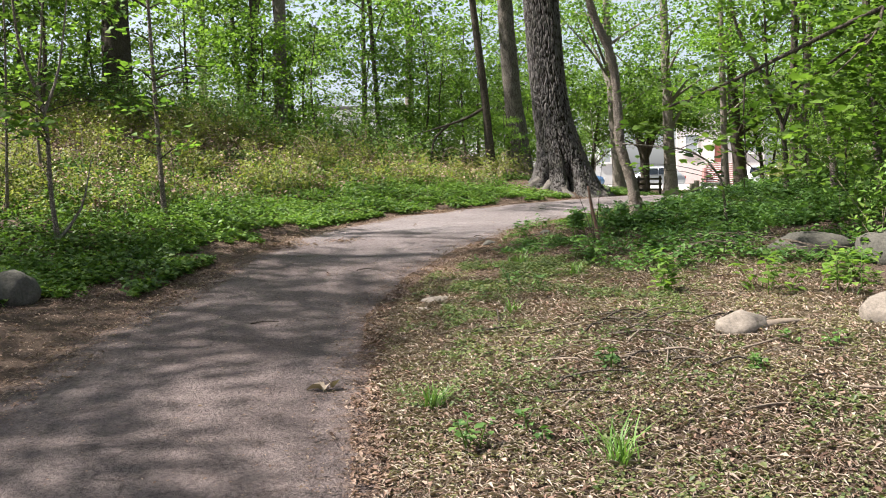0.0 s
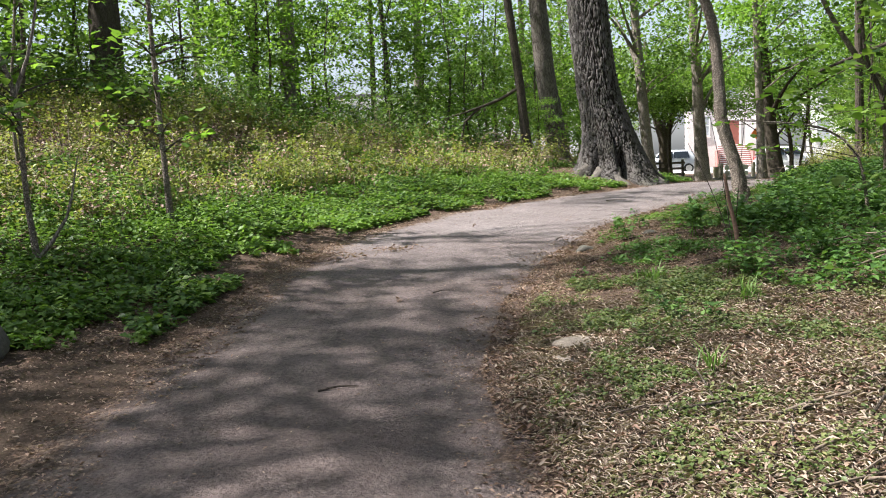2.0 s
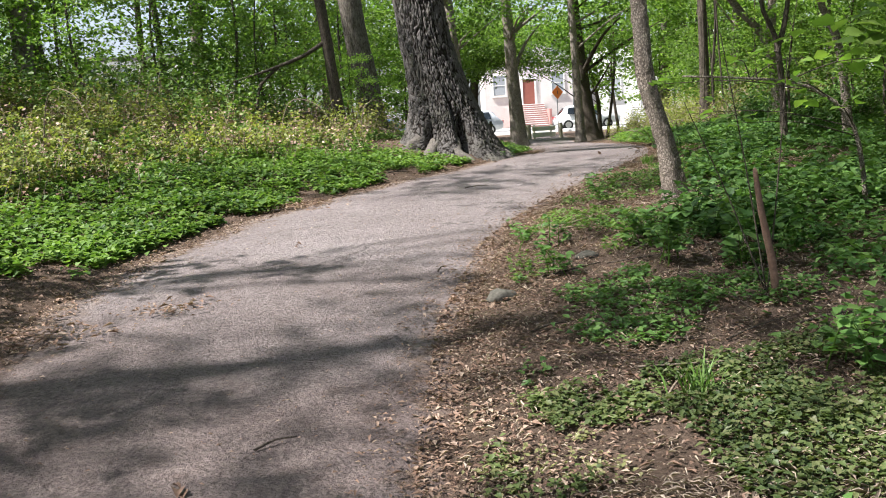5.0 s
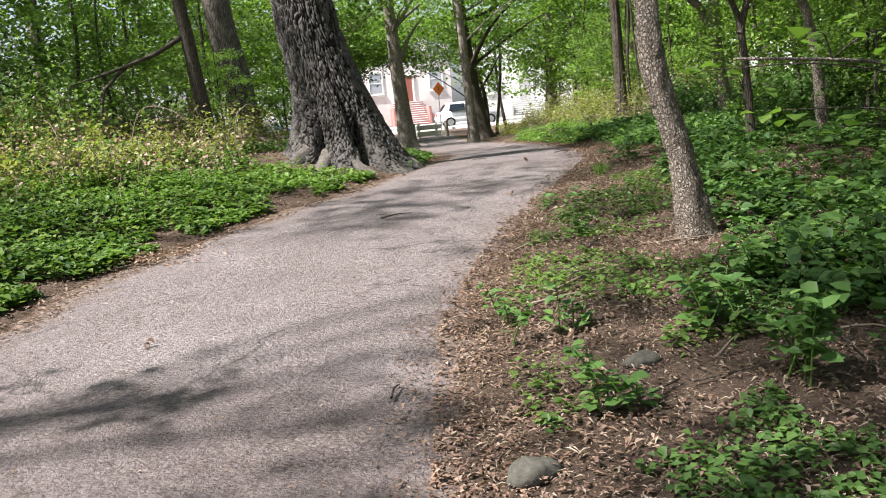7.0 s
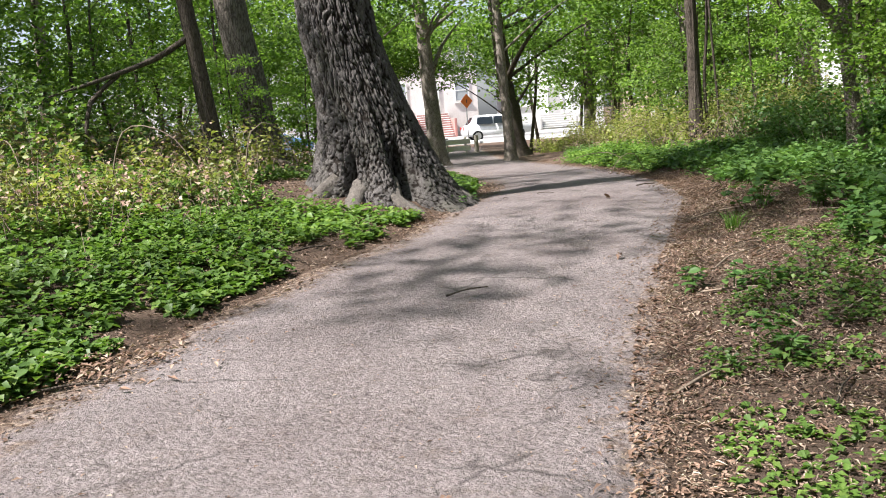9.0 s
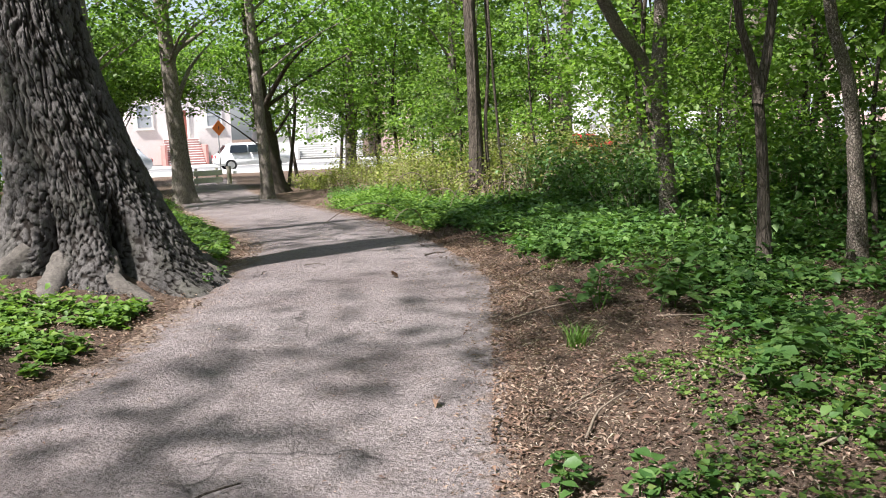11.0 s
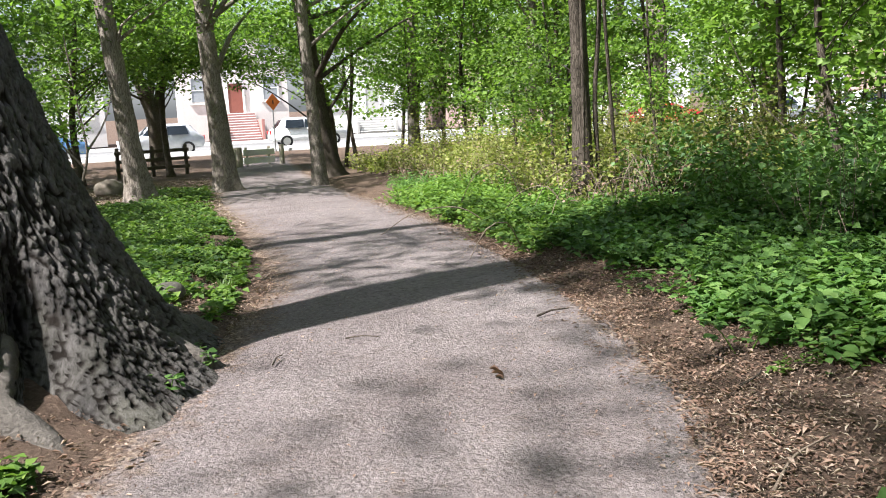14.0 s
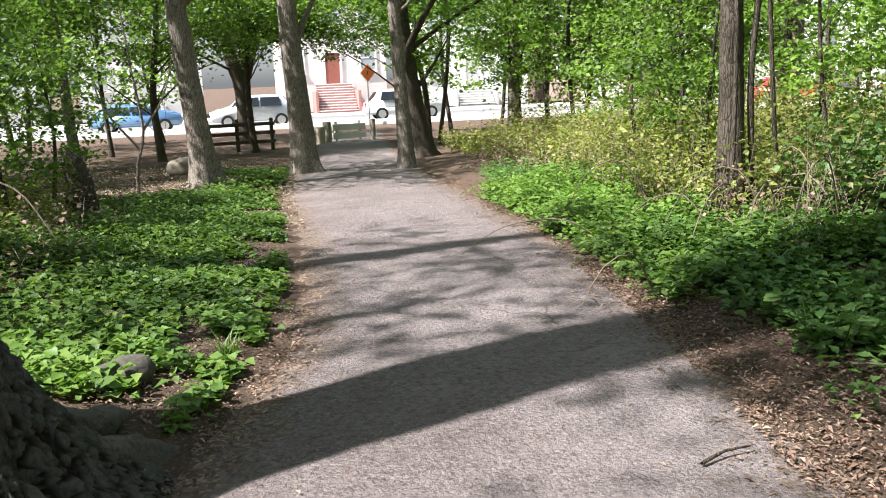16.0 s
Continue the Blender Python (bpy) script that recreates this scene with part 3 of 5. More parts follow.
# the great oak beside the path
def oak():
    base = np.array([3.32, 22.72, 0.76])
    root = empty("oak_tree", Matrix.Translation(base))
    zs = np.concatenate([np.arange(-0.25, 1.2, 0.014), np.arange(1.2, 3.0, 0.022), np.arange(3.0, 6.5, 0.045), np.arange(6.5, 13, 0.15)])
    n = 540
    plate = np.interp(zs, [-0.25, 0.5, 1.4, 13], [-2.5, 4.6, 10.5, 74])
    a = np.arange(n) * 2 * math.pi / n
    cx = np.interp(zs, [0, 0.6, 1.05, 1.65, 2.25, 3.4, 5.3, 12], [0.0, 0.02, -0.02, -0.13, -0.25, -0.36, -0.5, -0.85])
    cy = np.interp(zs, [0, 1, 2.5, 6, 12], [0, 0.18, 0.42, 0.75, 0.9])

    def bump_at(t, c, wd):
        return np.exp(-((((t - c + math.pi) % (2 * math.pi)) - math.pi) / wd) ** 2)

    zc = np.clip(zs, 0, None)[:, None]
    lobes = 0.74 + 0.3 * bump_at(a, 0.3, 0.4) + 0.22 * bump_at(a, -0.7, 0.3) + 0.3 * bump_at(a, -1.15, 0.2) + 0.26 * bump_at(a, -1.8, 0.22) + 0.28 * bump_at(a, -2.75, 0.3) + 0.3 * bump_at(a, 2.6, 0.35) + 0.26 * bump_at(a, 1.4, 0.4)
    even = np.exp(-zc / 1.1)
    r = 0.46 + 0.9 * np.exp(-zc / 0.73) * (lobes[None] * even + 1 - even)
    # a skirt of root at the very foot
    r = r + 0.16 * np.exp(-zc / 0.1) * (0.4 + lobes[None] - 0.74)
    # hollows between the buttresses
    for at, wd, deep, mid, tall in ((-1.45, 0.13, 0.5, 0.42, 0.36), (-2.32, 0.1, 0.4, 0.4, 0.42), (-0.3, 0.1, 0.2, 0.25, 0.3), (-1.62, 0.05, 0.16, 0.9, 0.3)):
        r = r - deep * bump_at(a, at, wd)[None] * np.exp(-((zc - mid) / tall) ** 2)
    r = r + 0.03 * np.sin(3 * a + 1)[None] * np.cos(zc * 0.8)
    verts = np.zeros((len(zs), n, 3))
    furrow_shade = np.zeros((len(zs), n))
    for k, z in enumerate(zs):
        for q in range(n):
            px, pyy, rr = math.cos(a[q]), math.sin(a[q]), r[k, q]
            wx, wy = rr * px, rr * pyy
            wob = 0.03 * noise.noise((wx * 9, wy * 9, z * 6.0))
            n1 = noise.noise(((wx + wob) * 21, (wy - wob) * 21, plate[k] * 0.62))
            n2 = noise.noise((wx * 17 + 5, wy * 17, plate[k] * 2.6))
            f = noise.noise((wx * 46, wy * 46 + 3, z * 34))
            f2 = noise.noise((wx * 10, wy * 10 + 7, z * 5))
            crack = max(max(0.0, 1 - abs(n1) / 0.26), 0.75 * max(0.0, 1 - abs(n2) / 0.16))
            furrow_shade[k, q] = min(1.0, max(0.0, crack + 0.3 * f))
            rr -= (0.042 * crack + 0.016 * f + 0.016 * f2) * (1.0 if z > 0.1 else 0.6)
            verts[k, q] = (cx[k] + rr * px, cy[k] + rr * pyy, z)
    i, j = np.meshgrid(np.arange(len(zs) - 1), np.arange(n), indexing="ij")
    j2 = (j + 1) % n
    quads = np.stack([i * n + j, i * n + j2, (i + 1) * n + j2, (i + 1) * n + j], -1).reshape(-1, 4)
    me = np_mesh("trunk", verts.reshape(-1, 3), quads, smooth=False)
    me.attributes.new("furrow_shade", "FLOAT", "POINT").data.foreach_set("value", furrow_shade.astype(np.float32).ravel())
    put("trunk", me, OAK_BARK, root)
    g = np.random.default_rng(5)
    # unseen crown clumps, added where their shade should reach path, verge and trunk
    c, lf = crown_mesh("crown", g, (-3.6, -4.5, 12.0), (4.4, 2.6, 2.4), 24, 64, 0.2, 0.6)
    c2, lf2 = crown_mesh("crown", g, (-1.2, -0.6, 10.2), (2.1, 2.4, 1.8), 40, 64, 0.19, 0.5)
    c3, lf3 = crown_mesh("crown", g, (-7.6, -4.3, 11.3), (2.6, 1.6, 1.6), 8, 60, 0.19, 0.5)
    c4, lf4 = crown_mesh("crown", g, (-6.4, 0.5, 9.2), (1.0, 1.2, 1.4), 3, 60, 0.18, 0.42)
    ln = np.stack([cx, cy, zs], -1)[::8]
    high = ln[ln[:, 2] > 7]
    for v in limb_tubes(g, high, 0.24, c2[:7], 7) + limb_tubes(g, high, 0.1, np.vstack([c[:3], c3[:2], c4[:2]]), 6):
        put("limb", np_mesh("limb", *v, smooth=True), OAK_LIMB, root)
    put("crown", np_mesh("crown", *join([lf, lf2, lf3, lf4])), LEAF_CANOPY, root)
    for sx, sy, ex, ey, r0 in ((-0.12, -0.95, 0.14, -1.42, 0.11), (-0.62, -0.9, -0.85, -1.5, 0.09), (-1.05, -0.5, -1.6, -1.05, 0.12), (1.0, 0.2, 1.5, 0.55, 0.11), (0.85, -0.25, 1.2, -0.5, 0.09), (1.05, 0.5, 1.3, 1.0, 0.1)):
        gz = float(height(base[0] + ex, base[1] + ey)) - base[2]
        v, q, t = tube([(sx * 0.6, sy * 0.6, 0.42), (sx, sy, 0.2), ((sx + ex) / 2, (sy + ey) / 2, gz * 0.5 + 0.07), (ex, ey, gz - 0.07)], [r0 * 1.25, r0 * 1.05, r0 * 0.85, r0 * 0.4], 14, 0.05, 0.16, seed=int(r0 * 100 + sx * 10 + 30))
        put("root", np_mesh("root", v, q, t, smooth=True), ROOT_BARK, root)
    tagged(root, "massive grey oak with furrowed bark and flared hollow roots", "tree")


oak()


# trees that stand along the walk
def up_line(x, y, *pts):
    return [tuple(spot(x, y))] + list(pts)


tree("slender_tree", "slender dark-barked tree leaning beside the oak", up_line(1.63, 25.0, (1.5, 25, 2.6), (1.36, 25, 4.0), (1.0, 25, 7.0), (0.8, 25.2, 10)), [0.15, 0.12, 0.11, 0.085, 0.03], BARK_DARK,
     ((-0.4, 0, 8.5), (2.6, 2.6, 2.2), 18, 60, 0.14, 0.45), seed=11,
     extra=[([(1.42, 25, 3.3), (0.9, 24.9, 3.0), (0.2, 24.7, 2.75), (-0.5, 24.6, 2.55)], [0.05, 0.04, 0.03, 0.012]), ([(0.4, 24.8, 2.8), (0.0, 24.6, 2.45), (-0.1, 24.4, 2.0)], [0.03, 0.035, 0.03])])
tree("grey_tree", "thick pale grey tree standing behind the oak", up_line(2.75, 27.4, (2.6, 27.4, 2.6), (2.35, 27.4, 4.2), (2.1, 27.4, 8), (1.9, 27.4, 13)), [0.33, 0.28, 0.26, 0.22, 0.1], BARK_GREY,
     ((-0.5, 0, 11.5), (3.4, 3.4, 3.5), 13, 60, 0.2, 0.7), seed=12, sides=20)
tree("leaning_tree", "scaly-barked young tree leaning over the path edge", up_line(3.37, 14.1, (3.27, 14.1, 1.2), (3.15, 14.1, 1.6), (3.05, 14.1, 1.95), (3.02, 14.1, 2.4), (2.9, 14.1, 3.3), (2.5, 14.1, 4.4), (2.2, 14.2, 7), (2.1, 14.3, 9)), [0.105, 0.08, 0.076, 0.08, 0.076, 0.07, 0.062, 0.045, 0.02], BARK_PALE,
     ((-1.4, -0.4, 7.4), (3.4, 3.2, 1.7), 84, 60, 0.14, 0.42), seed=13, sides=20, step=0.05, rough=0.13)
tree("forked_tree", "forked tree with a dark side limb in the undergrowth", up_line(8.79, 20.3, (8.68, 20.3, 1.8), (8.58, 20.3, 2.54), (8.62, 20.3, 3.4), (8.7, 20.3, 6), (8.7, 20.4, 8.5)), [0.1, 0.08, 0.088, 0.068, 0.05, 0.02], BARK_PALE,
     ((-0.2, 0, 6.6), (2.2, 2.2, 2.0), 40, 60, 0.13, 0.4), seed=14, sides=14, step=0.1,
     extra=[([(8.6, 20.3, 2.45), (8.3, 20.3, 2.85), (7.79, 20.3, 3.35), (7.0, 20.2, 4.6), (6.6, 20.2, 6)], [0.075, 0.065, 0.06, 0.045, 0.015])])
tree("vine_clad_tree", "vine-clad tree with dry stems hanging round it", up_line(10.62, 26.0, (10.6, 26, 2.2), (10.55, 26, 4.3), (10.5, 26, 8), (10.4, 26, 11)), [0.15, 0.11, 0.1, 0.08, 0.03], BARK_DARK,
     ((0, 0, 8.5), (2.6, 2.6, 2.4), 45, 60, 0.15, 0.45), seed=15,
     extra=[([(10.85, 25.9, 0.8), (10.75, 25.9, 2.2), (10.85, 25.9, 3.6), (10.7, 25.9, 6)], [0.03, 0.03, 0.028, 0.01]), ([(11.0, 25.7, 0.8), (10.95, 25.8, 2.0), (10.8, 25.8, 4.0), (10.8, 25.9, 6)], [0.02, 0.022, 0.02, 0.01]), ([(10.3, 25.7, 0.8), (10.45, 25.8, 1.6), (10.5, 25.85, 3.4), (10.4, 25.9, 6)], [0.02, 0.022, 0.02, 0.01])])
tree("path_tree", "grey-trunked tree at the far bend of the path", up_line(10.6, 40.0, (10.5, 40, 2.2), (10.39, 40, 4.3), (10.2, 40, 8), (10, 40, 13)), [0.33, 0.25, 0.22, 0.18, 0.08], BARK,
     ((0.2, 0, 7.2), (3.8, 3.8, 3.8), 62, 70, 0.16, 0.5), seed=16, sides=18)
tree("path_tree", "slim straight tree at the edge of the path end", up_line(12.64, 38.6, (12.55, 38.6, 2.2), (12.46, 38.6, 4.2), (12.3, 38.6, 8), (12.2, 38.6, 11)), [0.19, 0.15, 0.14, 0.11, 0.04], BARK,
     ((1.0, 0, 6.9), (3.4, 3.4, 3.3), 54, 70, 0.16, 0.48), seed=17, sides=16)
tree("path_tree", "dark ivy-footed tree by the street end", up_line(14.54, 42.0, (14.35, 42, 1.6), (14.2, 42, 2.8), (13.9, 42, 6), (13.7, 42, 11)), [0.42, 0.31, 0.27, 0.22, 0.06], BARK_DARK,
     ((1.6, 0, 6.2), (3.8, 3.8, 3.5), 80, 70, 0.16, 0.48), seed=18, sides=16)
tree("rooted_tree", "brown tree with spreading roots on bare earth", up_line(7.77, 37.4, (7.65, 37.4, 1.7), (7.5, 37.4, 3.3), (7.2, 37.4, 7), (7, 37.4, 11)), [0.29, 0.22, 0.2, 0.16, 0.05], BARK,
     ((-0.7, 0, 6.2), (3.6, 3.6, 3.2), 84, 70, 0.15, 0.48), seed=19, sides=16, flare=0.9)
tree("twin_trunk_tree", "dark tree forking into two trunks near the street", up_line(12.8, 55.0, (12.8, 55, 2.2), (12.3, 55, 4.2), (11.8, 55, 8)), [0.3, 0.28, 0.22, 0.1], BARK_DARK,
     ((-0.3, 0, 6.2), (5.0, 4.2, 3.0), 95, 70, 0.17, 0.5), seed=20,
     extra=[([(12.8, 55, 2.0), (13.3, 55, 3.6), (13.7, 55, 5.5), (14, 55, 8)], [0.22, 0.2, 0.16, 0.08])])
for k, (x, y, r, lean, hgt) in enumerate([(-5.2, 32, 0.25, 0.1, 13), (-7.1, 34, 0.22, -0.05, 13), (-10.0, 28, 0.5, 0.0, 14), (-2.2, 36, 0.12, 0.08, 10), (-3.2, 40, 0.14, 0.0, 11), (-13.5, 22, 0.2, 0.05, 12), (-8.5, 40, 0.16, 0.1, 11), (24.0, 38, 0.3, -0.12, 13), (26.0, 42, 0.25, -0.12, 13), (26.2, 30, 0.5, -0.15, 14), (19.5, 30, 0.2, 0.1, 12), (17.5, 36, 0.18, -0.08, 11), (30, 36, 0.28, 0.05, 12), (15.5, 24, 0.42, 0.03, 12), (12.2, 19.5, 0.13, -0.04, 11), (13.0, 16, 0.14, -0.08, 10), (9.5, 11.5, 0.2, 0.06, 11), (21, 48, 0.22, -0.05, 12), (6.0, 47, 0.16, 0.06, 10), (3.5, 42, 0.18, 0.05, 11)]):
    z = float(height(x, y))
    tree("woodland_tree", "tall woodland tree with rough bark among undergrowth", [(x, y, z), (x - lean * 2, y, z + 3), (x - lean * 5, y, z + 7), (x - lean * 6, y, z + hgt)], [r, r * 0.82, r * 0.65, r * 0.2], BARK_DARK if x < 0 else (BARK, BARK_PALE, BARK)[k % 3],
         ((0, 0, hgt - 3.2), (3.4, 3.4, 4.2), 56, 60, 0.18, 0.6), seed=40 + k, sides=12, step=0.4, group="woodland trees")


# young trees, and canopy trees added for shade, repeated
def place(x, y, s=1.0, turn=0.0, dz=0.0):
    return Matrix.Translation(spot(x, y, dz)) @ Matrix.Rotation(turn, 4, "Z") @ Matrix.Scale(s, 4)


def scatter_ok(x, y):
    open_way = y > 20 and (x - 4.24) / max(0.1, y - 19.3) > 0.12 and (x - 4.24) / max(0.1, y - 19.3) < 0.46
    k = (x - 3.0) / max(0.1, y - 17.5)
    glade = x < 0 and y > 28 and -0.17 < x / (y + 0.7) < -0.075
    return not open_way and not glade and not (y > 24 and 0.97 < k < 1.14)


young = []
for k in range(5):
    g = np.random.default_rng(80 + k)
    hgt = 4.8 + k * 0.7
    bx, by = [(-9, 20), (-12, 26), (-6, 27), (16, 27), (20, 34)][k]
    z = float(height(bx, by))
    sway = g.normal(size=4) * 0.25
    young.append(tree("young_tree", "young tree with thin stem and fresh green leaves", [(bx, by, z), (bx + sway[0], by + sway[1], z + hgt * 0.45), (bx + sway[2], by + sway[3], z + hgt)], [0.06, 0.045, 0.012], BARK_DARK,
                      ((0, 0, hgt * 0.6), (1.9, 1.9, hgt * 0.45), 50, 44, 0.145, 0.28), limbs=9, sides=7, step=0.5, flare=0.2, leaf=LEAF_YOUNG, seed=80 + k, group="young trees"))
g = np.random.default_rng(3)
n_young = 0
while n_young < 72:
    left = g.random() < 0.2
    y = g.uniform(14, 60)
    x = xl(y) - g.uniform(12 if y < 29 else 7.5, 28) if left else xr(y) + g.uniform(4.5, 24)
    if not scatter_ok(x, y) or (left and y > 36 and g.random() < 0.3) or (not left and y > 24 and g.random() < 0.45):
        continue
    copy_thing(young[int(g.integers(5))], place(x, y, g.uniform(0.8, 1.35), g.uniform(0, 6.28)))
    n_young += 1
for x, y, sc in [(4.5, 49, 1.5), (0.5, 52, 1.5), (7.5, 52, 1.35), (10.2, 58, 1.25), (-9, 53, 1.5), (17.5, 47, 1.3), (20.5, 52, 1.4), (24.5, 55, 1.4), (29, 52, 1.5), (22, 45, 1.4), (37, 46, 1.5), (27, 47, 1.4), (5, 57, 1.5), (37, 40, 1.5), (19, 41, 1.2), (2, 40, 1.3), (6.8, 9.6, 0.62), (8.2, 11.4, 0.75), (7.4, 13.8, 0.7), (10.2, 13.5, 0.9), (11.5, 16.5, 0.9), (13.5, 21, 1.0), (12.5, 23.5, 0.9), (8.3, 19.3, 0.42), (9.7, 18.5, 0.5), (8.0, 16.7, 0.42), (10.6, 20.6, 0.5), (11.6, 27.6, 0.5), (12.7, 29.2, 0.55), (13.6, 31.2, 0.6), (12.4, 26.3, 0.48), (14.5, 28.5, 0.65), (2.6, 30.2, 0.7), (1.2, 32.5, 0.8), (0.4, 27.8, 0.6), (2.1, 26.3, 0.36), (3.7, 27.4, 0.42), (-1.8, 26.8, 0.6), (-3.2, 25.0, 0.6), (-5.2, 26.0, 0.75), (-0.5, 29.5, 0.75), (-4.2, 29.0, 0.85), (-13, 22.5, 1.0), (-14.5, 27, 1.1), (-12, 30, 1.1), (-16.5, 24.5, 1.1), (-10.8, 24.5, 0.8), (-17, 31, 1.2), (-13, 35, 1.2), (-9.0, 32.5, 1.0), (-19, 27, 1.2), (4.2, 30.4, 0.5), (4.7, 32.4, 0.5), (3.6, 33.5, 0.7)]:
    copy_thing(young[int(g.integers(5))], place(x, y, sc, g.uniform(0, 6.28)))

# canopy added mainly out of view to dapple the path and banks
z = float(height(-18, 5))
canopy = tree("canopy_tree", "tall tree with a broad leafy crown, added for its shade", [(-18, 5, z), (-18.2, 5, z + 6), (-18, 5.2, z + 14)], [0.3, 0.22, 0.05], BARK,
              ((0, 0, 11.5), (4.2, 4.2, 3.6), 58, 62, 0.22, 0.75), limbs=14, sides=10, step=0.6, seed=99, group="canopy trees")
for x, y, s in [(-4.8, 27.4, 0.78), (-10.5, 7.1, 0.78), (-10.1, 3.0, 0.72), (-9.3, 9.3, 0.74), (-23, 26, 1.0), (-13, 36, 0.9), (-16, -1, 1), (-9, -6, 1), (5, -7, 1), (9, 3, 0.95), (14, 8, 1), (-22, 32, 1.1), (22, 18, 1.1), (30, 26, 1.1), (-1.5, 45, 1), (-12, 46, 1), (34, 48, 1.1)]:
    copy_thing(canopy, place(x, y, s, x * 1.7))


# unseen trees left of the path, crowns offset to drop shade on it
for x, y, sx, n in [(-10.2, 17.6, 1.4, 5), (-6.3, 11.0, 1.5, 26), (-9.8, 13.1, 4.2, 9)]:
    z = float(height(x, y))
    tree("canopy_tree", "tall tree with a thin spreading crown, added for dappled shade", [(x, y, z), (x + 0.2, y, z + 6), (x + 0.6, y, z + 13)], [0.16, 0.11, 0.03], BARK,
         ((sx, 0, 11.5), (3.2, 2.6, 2.6), n, 60, 0.2, 0.6), limbs=4, sides=10, step=0.6, seed=int(200 + y), group="canopy trees")
for x, y, sx, cz, r, n in [(17.6, 48.0, -2.7, 4.75, (3.2, 2.4, 1.8), 170), (11.8, 49.5, 0.4, 4.8, (2.4, 2.0, 1.7), 110), (8.6, 48.5, 0.8, 4.6, (4.4, 2.6, 1.9), 150), (3.0, 46.0, 0.5, 4.6, (4.0, 2.6, 2.0), 90), (22.5, 50.0, 0, 4.6, (3.6, 2.6, 2.2), 90), (13.5, 57.5, 0.8, 5.2, (3.6, 2.0, 1.6), 80)]:
    z = float(height(x, y))
    tree("street_tree", "leafy tree with low hanging boughs near the street", [(x, y, z), (x - 0.1, y, z + 2), (x + sx * 0.3, y, z + 4.5), (x + sx * 0.5, y, z + 7)], [0.13, 0.1, 0.08, 0.02], BARK_DARK,
         ((sx, 0, cz), r, n, 64, 0.13, 0.38), limbs=12, sides=8, step=0.4, leaf=LEAF_YOUNG, seed=int(300 + x * 3), group="street trees")


# ---- undergrowth ----
def region(n, y0, y1, side, d0, d1, g, bias=1.0):
    y = g.uniform(y0, y1, n)
    d = d0 + (d1 - d0) * g.random(n) ** bias
    x = xl(y) - d if side < 0 else xr(y) + d
    return x, y


def keep_oak(x, y):
    return ((x - 3.3) / 1.6) ** 2 + ((y - 22.65) / 1.5) ** 2 > 1.0


def patchy(x, y, s, level, off=0.0):
    return 0.5 + 0.5 * (0.6 * wave(x + off, y - off, s) + 0.4 * wave(x - off, y + 3, s * 2.7)) > level


def cover(name, label, x, y, hgt, per, size, mat, g, up=0.6, spread=0.5, full=False):
    """Low plants: several leaves round each stem."""
    hh = hgt * g.uniform(0.4, 1.25, len(x)) * (1.0 + 0.45 * wave(x, y, 2.4) + 0.3 * wave(x + 3, y, 6.1))
    f = g.random((len(x), per))
    px = x[:, None] + g.normal(size=(len(x), per)) * hh[:, None] * spread
    pyy = y[:, None] + g.normal(size=(len(x), per)) * hh[:, None] * spread
    pz = height(px, pyy) + hh[:, None] * f + 0.01
    ob = put(name, np_mesh(name, *leaves(np.stack([px, pyy, pz], -1).reshape(-1, 3), size, up, g, full=full)), mat)
    return tagged(ob, label, "undergrowth", kind="stuff")


g = np.random.default_rng(21)
x, y = region(30000, 8.2, 34, -1, 0.15, 7.5, g, 1.4)
m = keep_oak(x, y) & patchy(x, y, 0.9, 0.16) & (patchy(x, y, 2.2, 0.45, 4) | (xl(y) - x > 0.7))
cover("ground_cover", "low green leafy ground cover on the bank", x[m], y[m], 0.17 * np.clip(0.4 + 0.42 * (xl(y) - x)[m], 0.4, 1.0), 6, 0.074, LEAF_COVER, g)
x, y = region(4500, 1, 9.5, -1, 1.0, 9, g)
m = patchy(x, y, 0.8, 0.42)
cover("ground_cover", "sparse green ground cover among fallen leaves", x[m], y[m], 0.14, 6, 0.08, LEAF_COVER, g)
x, y = region(24000, 8.6, 34, 1, 0.3, 8, g, 1.15)
dr = x - xr(y)
m = patchy(x, y, 0.8, 0.36, 2) & patchy(x, y, 2.6, 0.3, 9) & (dr > np.interp(y, [8, 10, 11.5, 13, 16, 18, 20, 22, 24], [2.4, 2.2, 2.4, 1.7, 2.0, 1.8, 1.0, 0.75, 0.5]) + 0.5 * wave(x, y, 1.7))
cover("ground_cover", "shaded green ground cover beside the path", x[m], y[m], 0.17, 6, 0.068, LEAF_HERB, g)
x, y = region(3200, 8.2, 10.0, 1, 0.15, 1.9, g)
m = patchy(x, y, 1.2, 0.48, 2) & patchy(x, y, 4.0, 0.35, 5)
cover("ground_cover", "dense carpet of tiny green plants", x[m], y[m], 0.06, 5, 0.034, LEAF_CARPET, g)
x, y = region(4800, 12.0, 20, 1, 0.2, 3.0, g)
m = patchy(x, y, 1.3, 0.6, 6)
cover("ground_cover", "small green seedlings among leaf litter", x[m], y[m], 0.07, 5, 0.04, LEAF_COVER, g)
x, y = region(4200, 6.3, 8.6, 1, 0.5, 2.6, g, 1.2)
m = patchy(x, y, 2.3, 0.5, 4)
cover("ground_cover", "small sunlit green seedlings on the verge", x[m], y[m], 0.045, 5, 0.03, LEAF_CARPET, g)
x, y = region(8000, 2.0, 10, 1, 0.1, 4.5, g, 1.5)
m = patchy(x, y, 1.3, 0.52, 1) & patchy(x, y, 4.3, 0.45, 7)
cover("ground_cover", "sparse small green plants among leaf litter", x[m], y[m], 0.05, 5, 0.032, LEAF_CARPET, g)
x, y = region(5200, 24, 31.5, 1, 0.1, 2.4, g)
